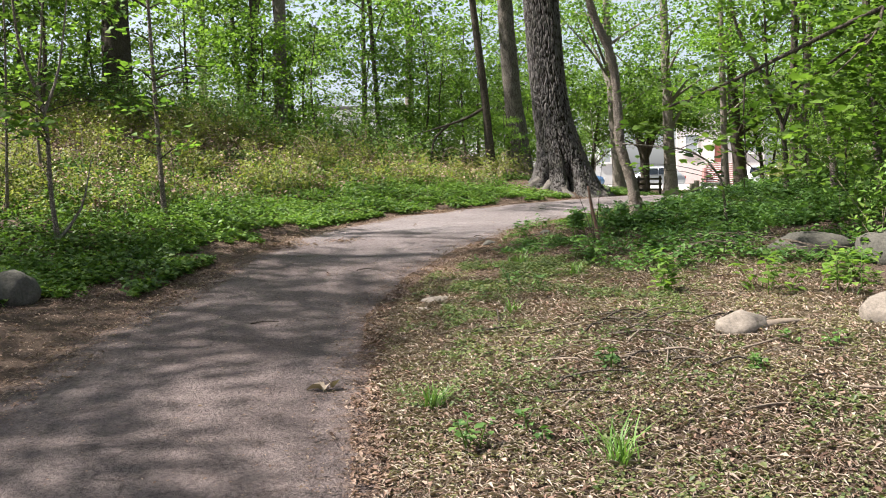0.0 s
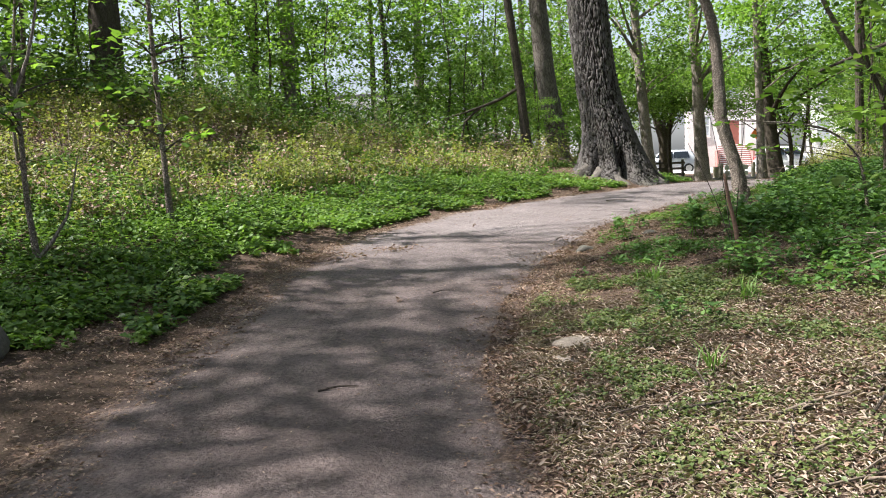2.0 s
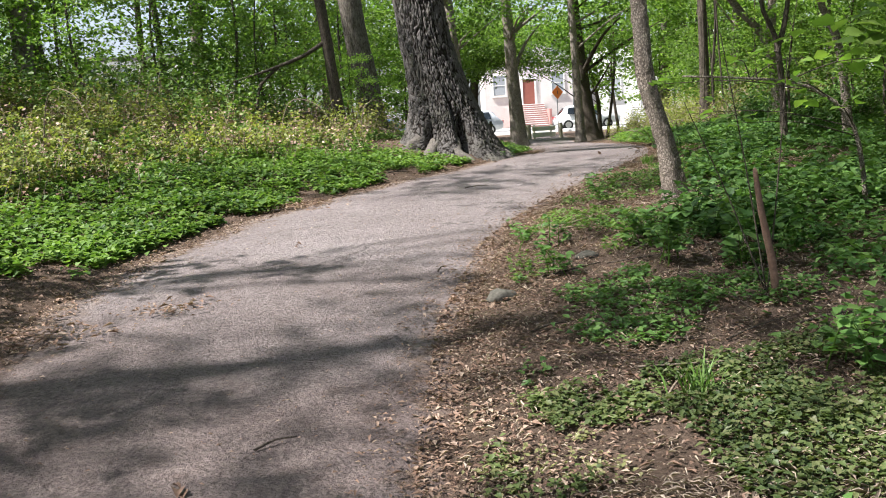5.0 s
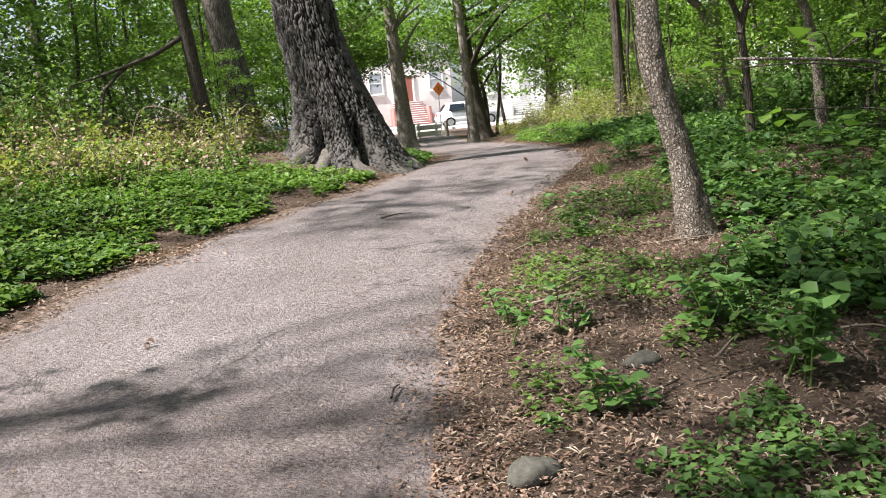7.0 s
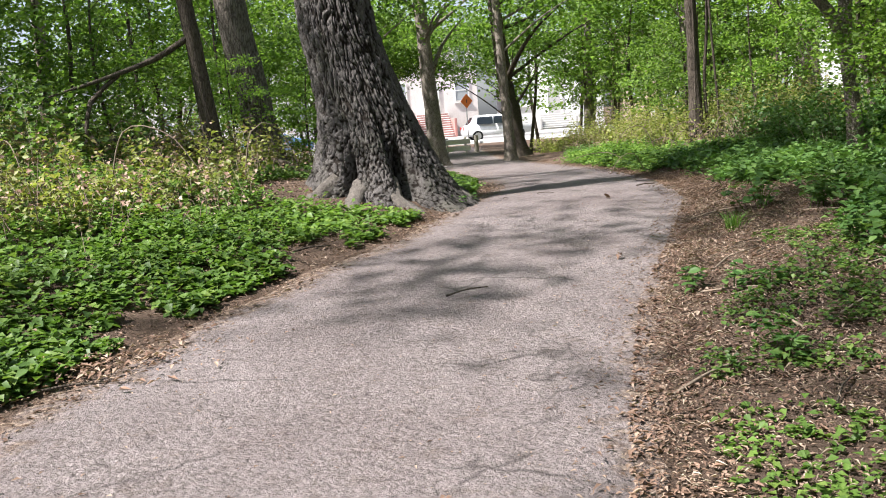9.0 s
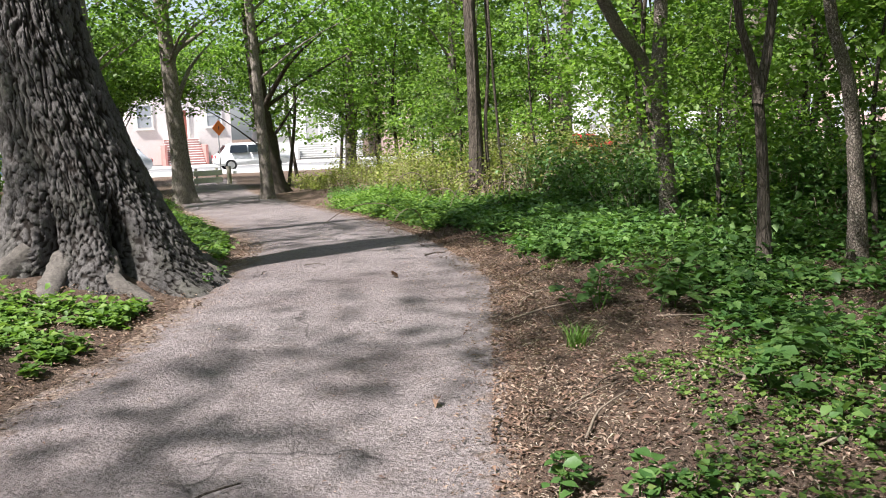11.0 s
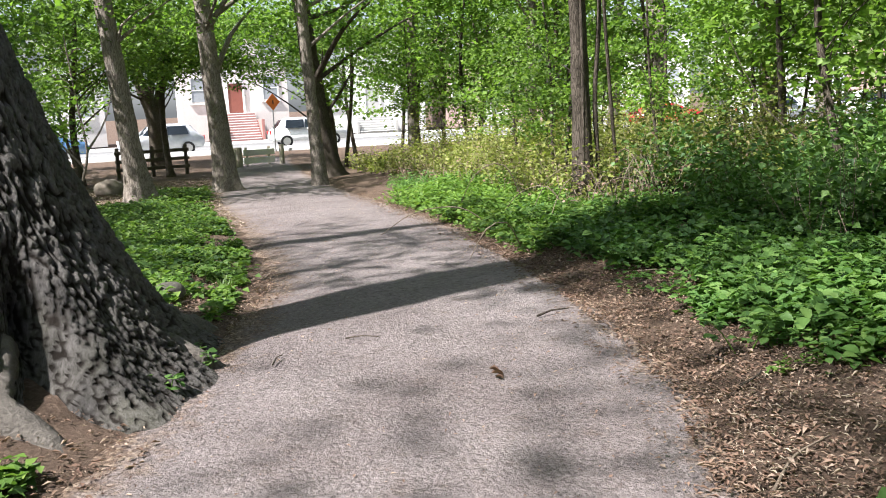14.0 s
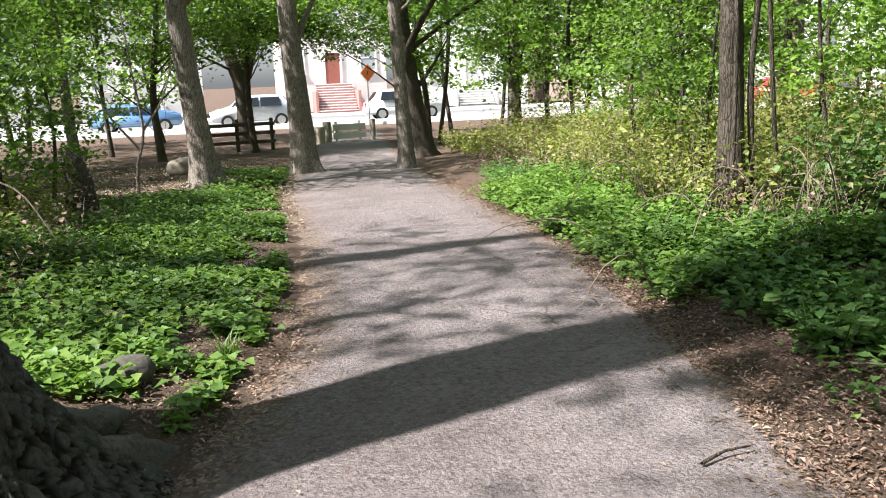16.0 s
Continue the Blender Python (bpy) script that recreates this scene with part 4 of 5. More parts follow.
m = patchy(x, y, 1.0, 0.15, 3)
cover("ground_cover", "bright sunlit green patch at the path bend", x[m], y[m], 0.2, 7, 0.078, LEAF_COVER, g)
x, y = region(5200, 19.6, 26, 1, 0.45, 3.4, g, 1.1)
m = patchy(x, y, 1.4, 0.2, 6) & (x - xr(y) > 0.6 + 0.35 * wave(x, y, 2.1))
cover("ground_cover", "dense broad-leaved green herbs along the path edge", x[m], y[m], 0.19, 5, 0.08, LEAF_HERB, g, 0.6, 0.45, True)
x, y = region(15000, 2.0, 9.5, 1, 0.0, 4.8, g, 1.1)
m = patchy(x, y, 1.7, 0.42, 3) & patchy(x, y, 5.1, 0.4, 2)
cover("ground_cover", "tiny yellow-green seedlings spread through straw", x[m], y[m], 0.035, 4, 0.025, LEAF_SEEDLING, g)
x, y = region(2600, 12.2, 19, 1, 1.7, 6.0, g, 1.0)
m = patchy(x, y, 1.1, 0.42, 4) & patchy(x, y, 3.1, 0.32, 2)
cover("ground_cover", "knee-low broad-leaved green herbs under the trees", x[m], y[m], 0.22, 5, 0.095, LEAF_HERB, g, 0.6, 0.45, True)
x, y = region(1500, 34, 41, -1, 0.1, 2.0, g)
m = patchy(x, y, 1.0, 0.5, 7)
cover("ground_cover", "small ivy patches on bare earth", x[m], y[m], 0.15, 6, 0.1, LEAF_COVER, g)
x, y = region(26000, 30, 47, -1, -0.2, 9, g, 1.0)
far_bits = (x, y)


def scrub(name, label, x, y, hgt, per, size, mat, g, stems=TWIG):
    """Waist-high scrub: thin stems with small leaves, one mass."""
    hh = hgt * g.uniform(0.45, 1.3, len(x)) * (0.75 + 0.45 * wave(x, y, 1.6) + 0.25 * wave(x + 3, y, 4.1))
    hh = np.maximum(hh, 0.15 * hgt)
    z0 = height(x, y)
    tip = np.stack([x + g.normal(size=len(x)) * hh * 0.3, y + g.normal(size=len(x)) * hh * 0.3, z0 + hh], -1)
    base = np.stack([x, y, z0 - 0.03], -1)
    f = g.random((len(x), per, 1)) ** 0.7
    p = base[:, None] * (1 - f) + tip[:, None] * f + g.normal(size=(len(x), per, 3)) * (hh * 0.13)[:, None, None]
    root = empty(name, Matrix.Translation((float(x.mean()), float(y.mean()), float(z0.mean()))))
    off = np.array(root.matrix_world.translation)
    put("foliage", np_mesh("foliage", *leaves(p.reshape(-1, 3) - off, size, 0.4, g)), mat, root)
    s = np.cross(tip - base, g.normal(size=(len(x), 3)))
    s /= np.linalg.norm(s, axis=1)[:, None] + 1e-9
    s2 = np.cross(s, tip - base)
    s2 /= np.linalg.norm(s2, axis=1)[:, None] + 1e-9
    r = 0.005
    v = np.stack([base + s * r, base - s * r * 0.5 + s2 * r, base - s * r * 0.5 - s2 * r, tip], 1).reshape(-1, 3) - off
    k = np.arange(len(x))[:, None] * 4
    put("stems", np_mesh("stems", v, None, np.concatenate([k + np.array([[0, 1, 3]]), k + np.array([[1, 2, 3]]), k + np.array([[2, 0, 3]])])), stems, root)
    return tagged(root, label, "undergrowth", kind="stuff")


x, y = region(5200, 12, 33, -1, 2.6, 13, g, 0.9)
m = keep_oak(x, y) & patchy(x, y, 0.7, 0.25, 5) & patchy(x, y, 2.1, 0.28, 1)
scrub("scrub", "yellow-green waist-high scrub covering the bank", x[m], y[m], 0.6, 32, 0.066, LEAF_SCRUB, g)
x, y = region(900, 17, 32, -1, 11, 24, g, 0.9)
scrub("scrub", "dense green brush along the crest of the bank", x, y, 1.05, 34, 0.11, LEAF_COVER, g)
x, y = region(1500, 22, 36, -1, 5, 14, g, 0.9)
scrub("scrub", "taller green shrubs on top of the bank", x, y, 1.25, 34, 0.09, LEAF_COVER, g)
x, y = region(3000, 24, 38, 1, 1.4, 8, g, 0.9)
m = patchy(x, y, 0.7, 0.25, 5) & patchy(x, y, 2.1, 0.3, 1)
scrub("scrub", "sunlit yellow-green brambles beside the bend", x[m], y[m], 1.05, 34, 0.065, LEAF_SCRUB, g)
x, y = region(1500, 24, 37, 1, 1.2, 6, g, 0.9)
scrub("scrub", "dry brown stalks and dead leaves among brambles", x, y, 0.6, 9, 0.05, DEAD_LEAF, g)
x, y = region(2800, 12, 31, -1, 2.0, 11, g, 0.9)
m = keep_oak(x, y)
scrub("scrub", "dry brown stalks on the bank", x[m], y[m], 0.62, 11, 0.055, DEAD_LEAF, g)
x, y = region(2600, 18.5, 27, 1, 2.2, 9, g, 0.9)
m = patchy(x, y, 0.8, 0.3, 8)
scrub("scrub", "dense dark green shrubs beyond the path edge", x[m], y[m], 0.8, 32, 0.08, LEAF_HERB, g)
x, y = region(2200, 8, 24, 1, 5, 15, g, 0.9)
scrub("scrub", "green brush deep in the wood", x, y, 1.1, 30, 0.09, LEAF_COVER, g)
x, y = region(1100, 36, 46, 1, 1.5, 12, g)
scrub("scrub", "green brush before the street", x, y, 0.7, 26, 0.08, LEAF_SCRUB, g)


# fallen leaves and grit
def litter(name, label, x, y, size, mat, g, lift=0.008, on_path=False, width=0.3):
    z = (np.interp(y, PROFILE_Y, PROFILE_Z) + 0.012) if on_path else height(x, y)
    p = np.stack([x, y, z + lift + np.abs(g.normal(size=len(x))) * 0.012], -1)
    size = size * np.exp(np.clip(g.normal(size=len(x)) * 0.4, -1, 0.55)) * 0.85
    ob = put(name, np_mesh(name, *leaves(p, size, 0.74, g, width * 0.72, 0.14)), mat)
    return tagged(ob, label, "leaf litter", kind="stuff")


x, y = region(90000, 1.0, 26, 1, -0.2, 4.2, g, 1.4)
m = patchy(x, y, 1.9, 0.34, 8) | (g.random(len(x)) < 0.35)
x, y = x[m], y[m]
litter("leaf_litter", "dry brown fallen leaves covering the verge", x, y, 0.033, DEAD_LEAF, g)
x, y = region(42000, 11, 25, 1, -0.1, 3.6, g, 1.3)
litter("leaf_litter", "crumbled dark reddish-brown leaves on shaded earth", x, y, 0.02, DEAD_LEAF, g, 0.012)
x, y = region(2600, 9.8, 12.6, 1, 0.3, 2.8, g)
m = patchy(x, y, 1.9, 0.62, 3)
cover("ground_cover", "small green seedlings scattered over brown litter", x[m], y[m], 0.07, 5, 0.042, LEAF_HERB, g)
x, y = region(20000, 9, 20, 1, 0.0, 4.4, g, 1.2)
litter("leaf_litter", "pale straw bits scattered on brown earth", x, y, 0.035, STRAW, g, 0.016, False, 0.12)
x, y = region(50000, 1.5, 9, 1, 0.0, 4.2, g, 1.15)
litter("leaf_litter", "pale broken straw and leaf bits on the verge", x, y, 0.05, STRAW, g, 0.02, False, 0.1)
x, y = region(30000, 1.0, 8.5, 1, -0.1, 4.5, g, 1.1)
litter("leaf_litter", "bleached broken leaves thickly covering the verge", x[::2], y[::2], 0.045, STRAW, g, 0.012, False, 0.22)
litter("leaf_litter", "reddish-brown broken leaves thickly covering the verge", x[1::2], y[1::2], 0.05, DEAD_LEAF, g, 0.014, False, 0.26)
litter("leaf_litter", "pale trodden leaf crumbs on bare earth", *far_bits, 0.06, STRAW, g, 0.012, False, 0.24)
a = g.uniform(0, 6.28, 5000)
d = g.uniform(1.0, 2.2, 5000)
x, y = 3.32 + d * np.cos(a), 22.7 + d * np.sin(a)
m = x < xl(y) + 0.15
litter("leaf_litter", "pale broken bits round the oak roots", x[m], y[m], 0.03, DEAD_LEAF, g, 0.012, False, 0.2)
x, y = region(12000, 8.0, 26, -1, -0.35, 0.9, g, 1.0)
m = keep_oak(x, y)
litter("leaf_litter", "dry brown fallen leaves along the bank foot", x[m], y[m], 0.033, DEAD_LEAF, g)
x, y = region(16000, 1.0, 10, -1, -0.5, 4.0, g, 1.2)
litter("leaf_litter", "crumbled brown leaves beside the path", x, y, 0.03, DEAD_LEAF, g)
for cx, cy, sp, n in ((-0.2, 16.9, 0.35, 500), (-1.38, 12.4, 0.16, 160), (-2.2, 12.0, 0.25, 350)):
    litter("leaf_pile", "heap of dry reddish-brown leaves", cx + g.normal(size=n) * sp, cy + g.normal(size=n) * sp * 0.6, 0.045, DEAD_LEAF, g, 0.03)
x, y = region(11000, 1.0, 34, 1, -0.45, 0.35, g, 1.0)
litter("leaf_litter", "crumbled leaves spilling over the path edge", x, y, 0.026, DEAD_LEAF, g, 0.02)
y = g.uniform(1, 36, 5200)
x = xl(y) + (xr(y) - xl(y)) * (0.5 + 0.5 * np.sign(g.normal(size=5200)) * g.random(5200) ** 0.4)
litter("leaf_litter", "scattered dry bits lying on the path", x, y, 0.022, DEAD_LEAF, g, 0.008, True)


y = g.uniform(3, 34, 5000)
x = xl(y) + (xr(y) - xl(y)) * g.random(5000)
litter("leaf_litter", "dark crumbs of bark and leaf on the path", x, y, 0.016, DEAD_LEAF, g, 0.006, True)


# ---- street beyond the wood ----
STREET = [(-60, 84), (-20, 78), (11, 72.5), (26, 69), (45, 60.5), (70, 45), (110, 18)]


def strip(name, label, cat, offs, z, thick, mat):
    p, _ = smooth_line([(a, b, 0) for a, b in STREET], [1] * len(STREET), 2.0)
    d = np.gradient(p, axis=0)
    d /= np.linalg.norm(d, axis=1)[:, None]
    nr = np.stack([-d[:, 1], d[:, 0], d[:, 2] * 0], -1)
    rows = [p + nr * offs[0] + [0, 0, z - thick], p + nr * offs[0] + [0, 0, z], p + nr * offs[1] + [0, 0, z], p + nr * offs[1] + [0, 0, z - thick]]
    v = np.stack(rows, 1).reshape(-1, 3)
    i, j = np.meshgrid(np.arange(len(p) - 1), np.arange(3), indexing="ij")
    q = np.stack([i * 4 + j, (i + 1) * 4 + j, (i + 1) * 4 + j + 1, i * 4 + j + 1], -1).reshape(-1, 4)
    ob = put(name, np_mesh(name, v, q), mat)
    return tagged(ob, label, cat, kind="structure")


strip("road", "pale worn asphalt street", "road", (-5.0, 5.0), 0.12, 0.1, ASPHALT)
strip("kerb", "concrete kerb along the street", "kerb", (-5.3, -5.004), 0.25, 0.3, CONCRETE)
strip("pavement", "pale concrete pavement by the houses", "pavement", (5.004, 8.5), 0.25, 0.3, CONCRETE)
strip("pavement", "pale concrete pavement by the wood", "pavement", (-8.0, -5.304), 0.24, 0.3, CONCRETE)


def car(name, label, x, y, turn, paint, suv=True):
    root = empty(name, Matrix.Translation((x, y, 0.12)) @ Matrix.Rotation(turn, 4, "Z"))
    H = 1.66 if suv else 1.45
    prof = [(-2.25, 0.42), (-2.28, 0.75), (-2.2, 0.98), (-1.95, 1.02), (-1.55, H - 0.1), (-1.2, H), (0.3, H), (0.62, H - 0.07), (1.2, 1.06), (2.05, 0.95), (2.25, 0.78), (2.27, 0.45), (2.1, 0.32), (-2.1, 0.32)]
    bm = bmesh.new()
    rings = []
    for s in (-1, 1):
        rings.append([bm.verts.new((px, s * (0.9 if pz < 1.03 else 0.66), pz)) for px, pz in prof])
    for k in range(len(prof)):
        k2 = (k + 1) % len(prof)
        bm.faces.new((rings[0][k], rings[0][k2], rings[1][k2], rings[1][k]))
    bm.faces.new(rings[0][::-1])
    bm.faces.new(rings[1])
    bmesh.ops.bevel(bm, geom=bm.edges[:], offset=0.06, segments=2, affect="EDGES")
    body = part("body", bm, paint, root, smooth=True)
    for s in (-1, 1):
        for x0, x1 in ((-1.45, -0.35), (-0.28, 0.72)):
            bm = bmesh.new()
            pts = [(x0, 0.90, 1.07), (x1 + (0.25 if x1 > 0 else 0), 0.90, 1.07), (x1 - (0.2 if x1 > 0 else 0), 0.71, H - 0.12), (x0 + (0.12 if x0 < -1 else 0), 0.71, H - 0.12)]
            bm.faces.new([bm.verts.new((a, s * (b + 0.012), c)) for a, b, c in pts])
            bmesh.ops.solidify(bm, geom=bm.faces[:], thickness=0.012)
            part("window", bm, GLASS, body)
    for x0, z0, x1, z1, nm in ((1.14, 1.1, 0.66, H - 0.1, "windscreen"), (-1.93, 1.06, -1.58, H - 0.13, "rear_window")):
        bm = bmesh.new()
        o = 0.015 if x0 > 0 else -0.015
        bm.faces.new([bm.verts.new(c) for c in ((x0 + o, -0.78, z0 + 0.01), (x0 + o, 0.78, z0 + 0.01), (x1 + o, 0.6, z1 + 0.01), (x1 + o, -0.6, z1 + 0.01))])
        bmesh.ops.solidify(bm, geom=bm.faces[:], thickness=0.012)
        part(nm, bm, GLASS, body)
    for sx in (-1.38, 1.38):
        for s in (-1, 1):
            m = Matrix.Translation((sx, s * 0.82, 0.34)) @ Matrix.Rotation(radians(90), 4, "X")
            wheel = part("wheel", cyl_bm(0.34, -0.11, 0.11, 20, m), RUBBER, root)
            part("rim", cyl_bm(0.22, -0.125, 0.125, 12, m), RIM, wheel)
    for s in (-0.66, 0.66):
        part("headlight", box_bm(2.16, s - 0.17, 0.7, 2.29, s + 0.17, 0.84, 0.02), LAMP_GLASS, root)
        part("tail_light", box_bm(-2.3, s - 0.12, 0.75, -2.2, s + 0.12, 0.95, 0.02), flat("red_lens", (0.4, 0.02, 0.02), 0.2), root)
    tagged(root, label, "car")
    return root


WHITE_PAINT, RED_PAINT, BLUE_PAINT, GREY_PAINT = car_paint("white_car_paint", (0.75, 0.75, 0.75)), car_paint("red_car_paint", (0.55, 0.02, 0.03)), car_paint("blue_car_paint", (0.10, 0.2, 0.36)), car_paint("silver_car_paint", (0.45, 0.47, 0.5))
car("parked_car", "white sport utility car parked on the street", 24.6, 66.2, radians(-14), WHITE_PAINT)
car("parked_car", "blue hatchback parked along the kerb", 10.5, 68.3, radians(-12), BLUE_PAINT, False)
car("parked_car", "silver estate car parked along the kerb", 16.3, 67.2, radians(168), GREY_PAINT)
car("parked_car", "bright red saloon car parked on the street", 43.5, 56.3, radians(-28), RED_PAINT, False)
car("parked_car", "silver car parked behind the red one", 49.5, 52.8, radians(-30), GREY_PAINT)
car("parked_car", "white van-like car parked along the wood", 54.5, 49.5, radians(-32), WHITE_PAINT)


def house(name, label, x, y, turn, w, storeys, wall, base=1.2, stoop=None, paint=None):
    """A row house: wall with real openings' frames, roof, door, steps."""
    root = empty(name, Matrix.Translation((x, y, 0.24)) @ Matrix.Rotation(turn, 4, "Z"))
    hgt, dep = 3.1 * storeys + base, 9.0
    part("wall", box_bm(-w / 2, 0, 0, w / 2, dep, hgt), wall, root)
    roof = part("roof", box_bm(-w / 2 - 0.25, -0.35, hgt, w / 2 + 0.25, dep + 0.2, hgt + 0.35, 0.05), ROOF, root)
    part("cornice", box_bm(-w / 2 - 0.1, -0.25, hgt - 0.35, w / 2 + 0.1, -0.004, hgt - 0.004, 0.03), TRIM, root)
    cols = [(-w / 2 + w * (k + 0.5) / 3) for k in range(3)]
    for s in range(storeys):
        for k, cx in enumerate(cols):
            if s == 0 and k == 1:
                continue
            z0 = base + 3.1 * s + 0.9
            win = part("window", box_bm(cx - 0.5, -0.03, z0, cx + 0.5, 0.1, z0 + 1.6), WINDOW_GLASS, root)
            part("frame", join_boxes([(cx - 0.6, -0.07, z0 - 0.1, cx - 0.5, 0.02, z0 + 1.7), (cx + 0.5, -0.07, z0 - 0.1, cx + 0.6, 0.02, z0 + 1.7), (cx - 0.5, -0.07, z0 + 1.6, cx + 0.5, 0.02, z0 + 1.7), (cx - 0.5, -0.06, z0 + 0.77, cx + 0.5, 0.0, z0 + 0.83)]), TRIM, win)
            part("sill", box_bm(cx - 0.68, -0.14, z0 - 0.2, cx + 0.68, 0.02, z0 - 0.1, 0.01), TRIM, win)
    door = part("door", box_bm(-0.5, -0.05, base, 0.5, 0.06, base + 2.1), paint or DOOR_GREY, root)
    part("door_frame", join_boxes([(-0.64, -0.1, base, -0.5, 0.02, base + 2.25), (0.5, -0.1, base, 0.64, 0.02, base + 2.25), (-0.5, -0.1, base + 2.1, 0.5, 0.02, base + 2.25)]), TRIM, door)
    n = round(base / 0.17)
    rise = base / n
    for k in range(n):
        st = part("step", box_bm(-1.25, -0.3 * (n - k), 0 if k == 0 else rise * k - 0.001, 1.25, -0.004 * (k + 1), rise * (k + 1) - 0.05), stoop or CONCRETE, root)
        part("tread", box_bm(-1.28, -0.3 * (n - k) - 0.03, rise * (k + 1) - 0.046, 1.28, -0.3 * (n - k - 1) - 0.034 if k < n - 1 else -0.11, rise * (k + 1), 0.008), TRIM, st)
    for s in (-1.42, 1.42):
        part("cheek_wall", box_bm(s - 0.1, -0.3 * n, 0, s + 0.1, -0.01, base * 0.75, 0.02), stoop or CONCRETE, root)
    return tagged(root, label, "house")


def join_boxes(boxes):
    bm = bmesh.new()
    for x0, y0, z0, x1, y1, z1 in boxes:
        bmesh.ops.create_cube(bm, size=1.0, matrix=Matrix.Translation(((x0 + x1) / 2, (y0 + y1) / 2, (z0 + z1) / 2)) @ Matrix.Diagonal((x1 - x0, y1 - y0, z1 - z0, 1)))
    return bm


PALE_BRICK = surface("pale_pink_wall", (0.72, 0.64, 0.6), (0.84, 0.77, 0.73), 2.0, 0.9, 20.0, 0.3, 0.008)
for x, y, t, w, st, wall, lab in [(-8, 87, -8, 8, 2, STUCCO, "pale painted row house"), (2.5, 85.5, -8, 8, 2, STUCCO, "pale painted row house with white trim"), (13, 84, -10, 8, 2, STUCCO, "pale row house with white trim and steps"), (25.3, 80, -14, 7.5, 2, PALE_BRICK, "pale pinkish house with red and white front steps"), (35, 77.5, -20, 8, 2, STUCCO, "pale painted house with front steps"), (44, 74.5, -26, 8, 2, BRICK, "red brick house seen through leaves"), (54, 69, -31, 8, 2, STUCCO, "pale house seen through the trees"), (64, 62.5, -33, 8, 2, STUCCO, "pale painted house far behind trees"), (-19, 89.5, -10, 8, 2, STUCCO, "pale house beyond the bank"), (74, 56, -34, 8, 2, BRICK, "brick house far behind trees")]:
    if wall is PALE_BRICK:
        house("house", lab, x, y, radians(t), w, st, wall, 1.9, STOOP, DOOR_RED)
    else:
        house("house", lab, x, y, radians(t), w, st, wall)


WOOD_DARK = surface("dark_fence_wood", (0.06, 0.05, 0.04), (0.15, 0.125, 0.1), 3.0, 0.9, 40.0, 0.4, 0.006)


# sign and barrier at the end of the path
def sign():
    root = empty("road_sign", Matrix.Translation((20.85, 62.0, 0.1)) @ Matrix.Rotation(radians(12), 4, "Z"))
    part("post", cyl_bm(0.035, 0, 2.9, 10), STEEL, root)
    m = Matrix.Translation((0, -0.05, 2.58)) @ Matrix.Rotation(radians(45), 4, "Y")
    bm = box_bm(-0.31, -0.008, -0.31, 0.31, 0.008, 0.31)
    bmesh.ops.transform(bm, matrix=m, verts=bm.verts[:])
    plate = part("plate", bm, ORANGE, root, "orange diamond warning plate")
    part("marking", box_bm(-0.03, -0.064, 2.48, 0.03, -0.059, 2.68), SIGN_BLACK, plate, "dark warning symbol")
    tagged(root, "orange diamond warning sign on a steel post", "sign")


sign()


def barrier():
    def bollard(x, y, h, r, lab):
        root = part("bollard", cyl_bm(r, -0.2, h, 14, None, r * 0.93), WOOD_POST, None)
        root.matrix_world = Matrix.Translation(spot(x, y))
        tagged(root, lab, "post", "posts at the path end")
    bollard(16.8, 51.3, 0.8, 0.11, "pale weathered round timber post")
    bollard(15.05, 51.5, 0.78, 0.17, "thick brown timber post at the path end")
    bollard(14.7, 51.2, 0.62, 0.16, "short brown timber post")
    root = empty("timber_rail", Matrix.Translation(spot(15.95, 51.7)))
    for z in (0.1, 0.42):
        part("rail", box_bm(-0.62, -0.05, z, 0.7, 0.05, z + 0.24, 0.015), TRIM, root, "white painted board")
    for px in (-0.45, 0.5):
        part("post", box_bm(px - 0.05, 0.054, -0.2, px + 0.05, 0.16, 0.75, 0.01), WOOD_POST, root)
    tagged(root, "low white boarded barrier closing off the path end", "barrier")
    root = empty("rail_fence", Matrix.Translation(spot(11.4, 50.2)) @ Matrix.Rotation(radians(-4), 4, "Z"))
    for z in (0.25, 0.55, 0.85):
        part("rail", box_bm(-1.3, -0.04, z, 1.3, 0.04, z + 0.12, 0.012), WOOD_DARK, root)
    for px in (-1.2, 0.0, 1.2):
        part("post", box_bm(px - 0.06, 0.044, -0.2, px + 0.06, 0.16, 1.1, 0.012), WOOD_DARK, root)
    tagged(root, "dark wooden rail fence before the street", "fence")


barrier()


# ---- single plants, stones, sticks ----
def blade_tuft(name, label, x, y, n, h, seed):
    g = np.random.default_rng(seed)
    base = spot(x, y)
    a, lean, hh = g.uniform(0, 6.28, n), g.uniform(0.15, 0.8, n), h * g.uniform(0.5, 1.2, n)
    b0 = np.stack([g.normal(size=n) * 0.035, g.normal(size=n) * 0.035, np.full(n, -0.02)], -1)
    d = np.stack([np.cos(a) * lean, np.sin(a) * lean, np.ones(n)], -1)
    mid, tip = b0 + d * (hh * 0.55)[:, None], b0 + d * hh[:, None] * np.array([1.5, 1.5, 0.85])
    s = np.stack([-np.sin(a), np.cos(a), np.zeros(n)], -1) * 0.0045
    v = np.stack([b0 - s, b0 + s, mid + s, mid - s, tip], 1).reshape(-1, 3)
    k = np.arange(n)[:, None] * 5
    ob = put(name, np_mesh(name, v, k + np.array([[0, 1, 2, 3]]), k + np.array([[3, 2, 4]])), GRASS)
    ob.matrix_world = Matrix.Translation(base)
    return tagged(ob, label, "grass", "grass tufts")


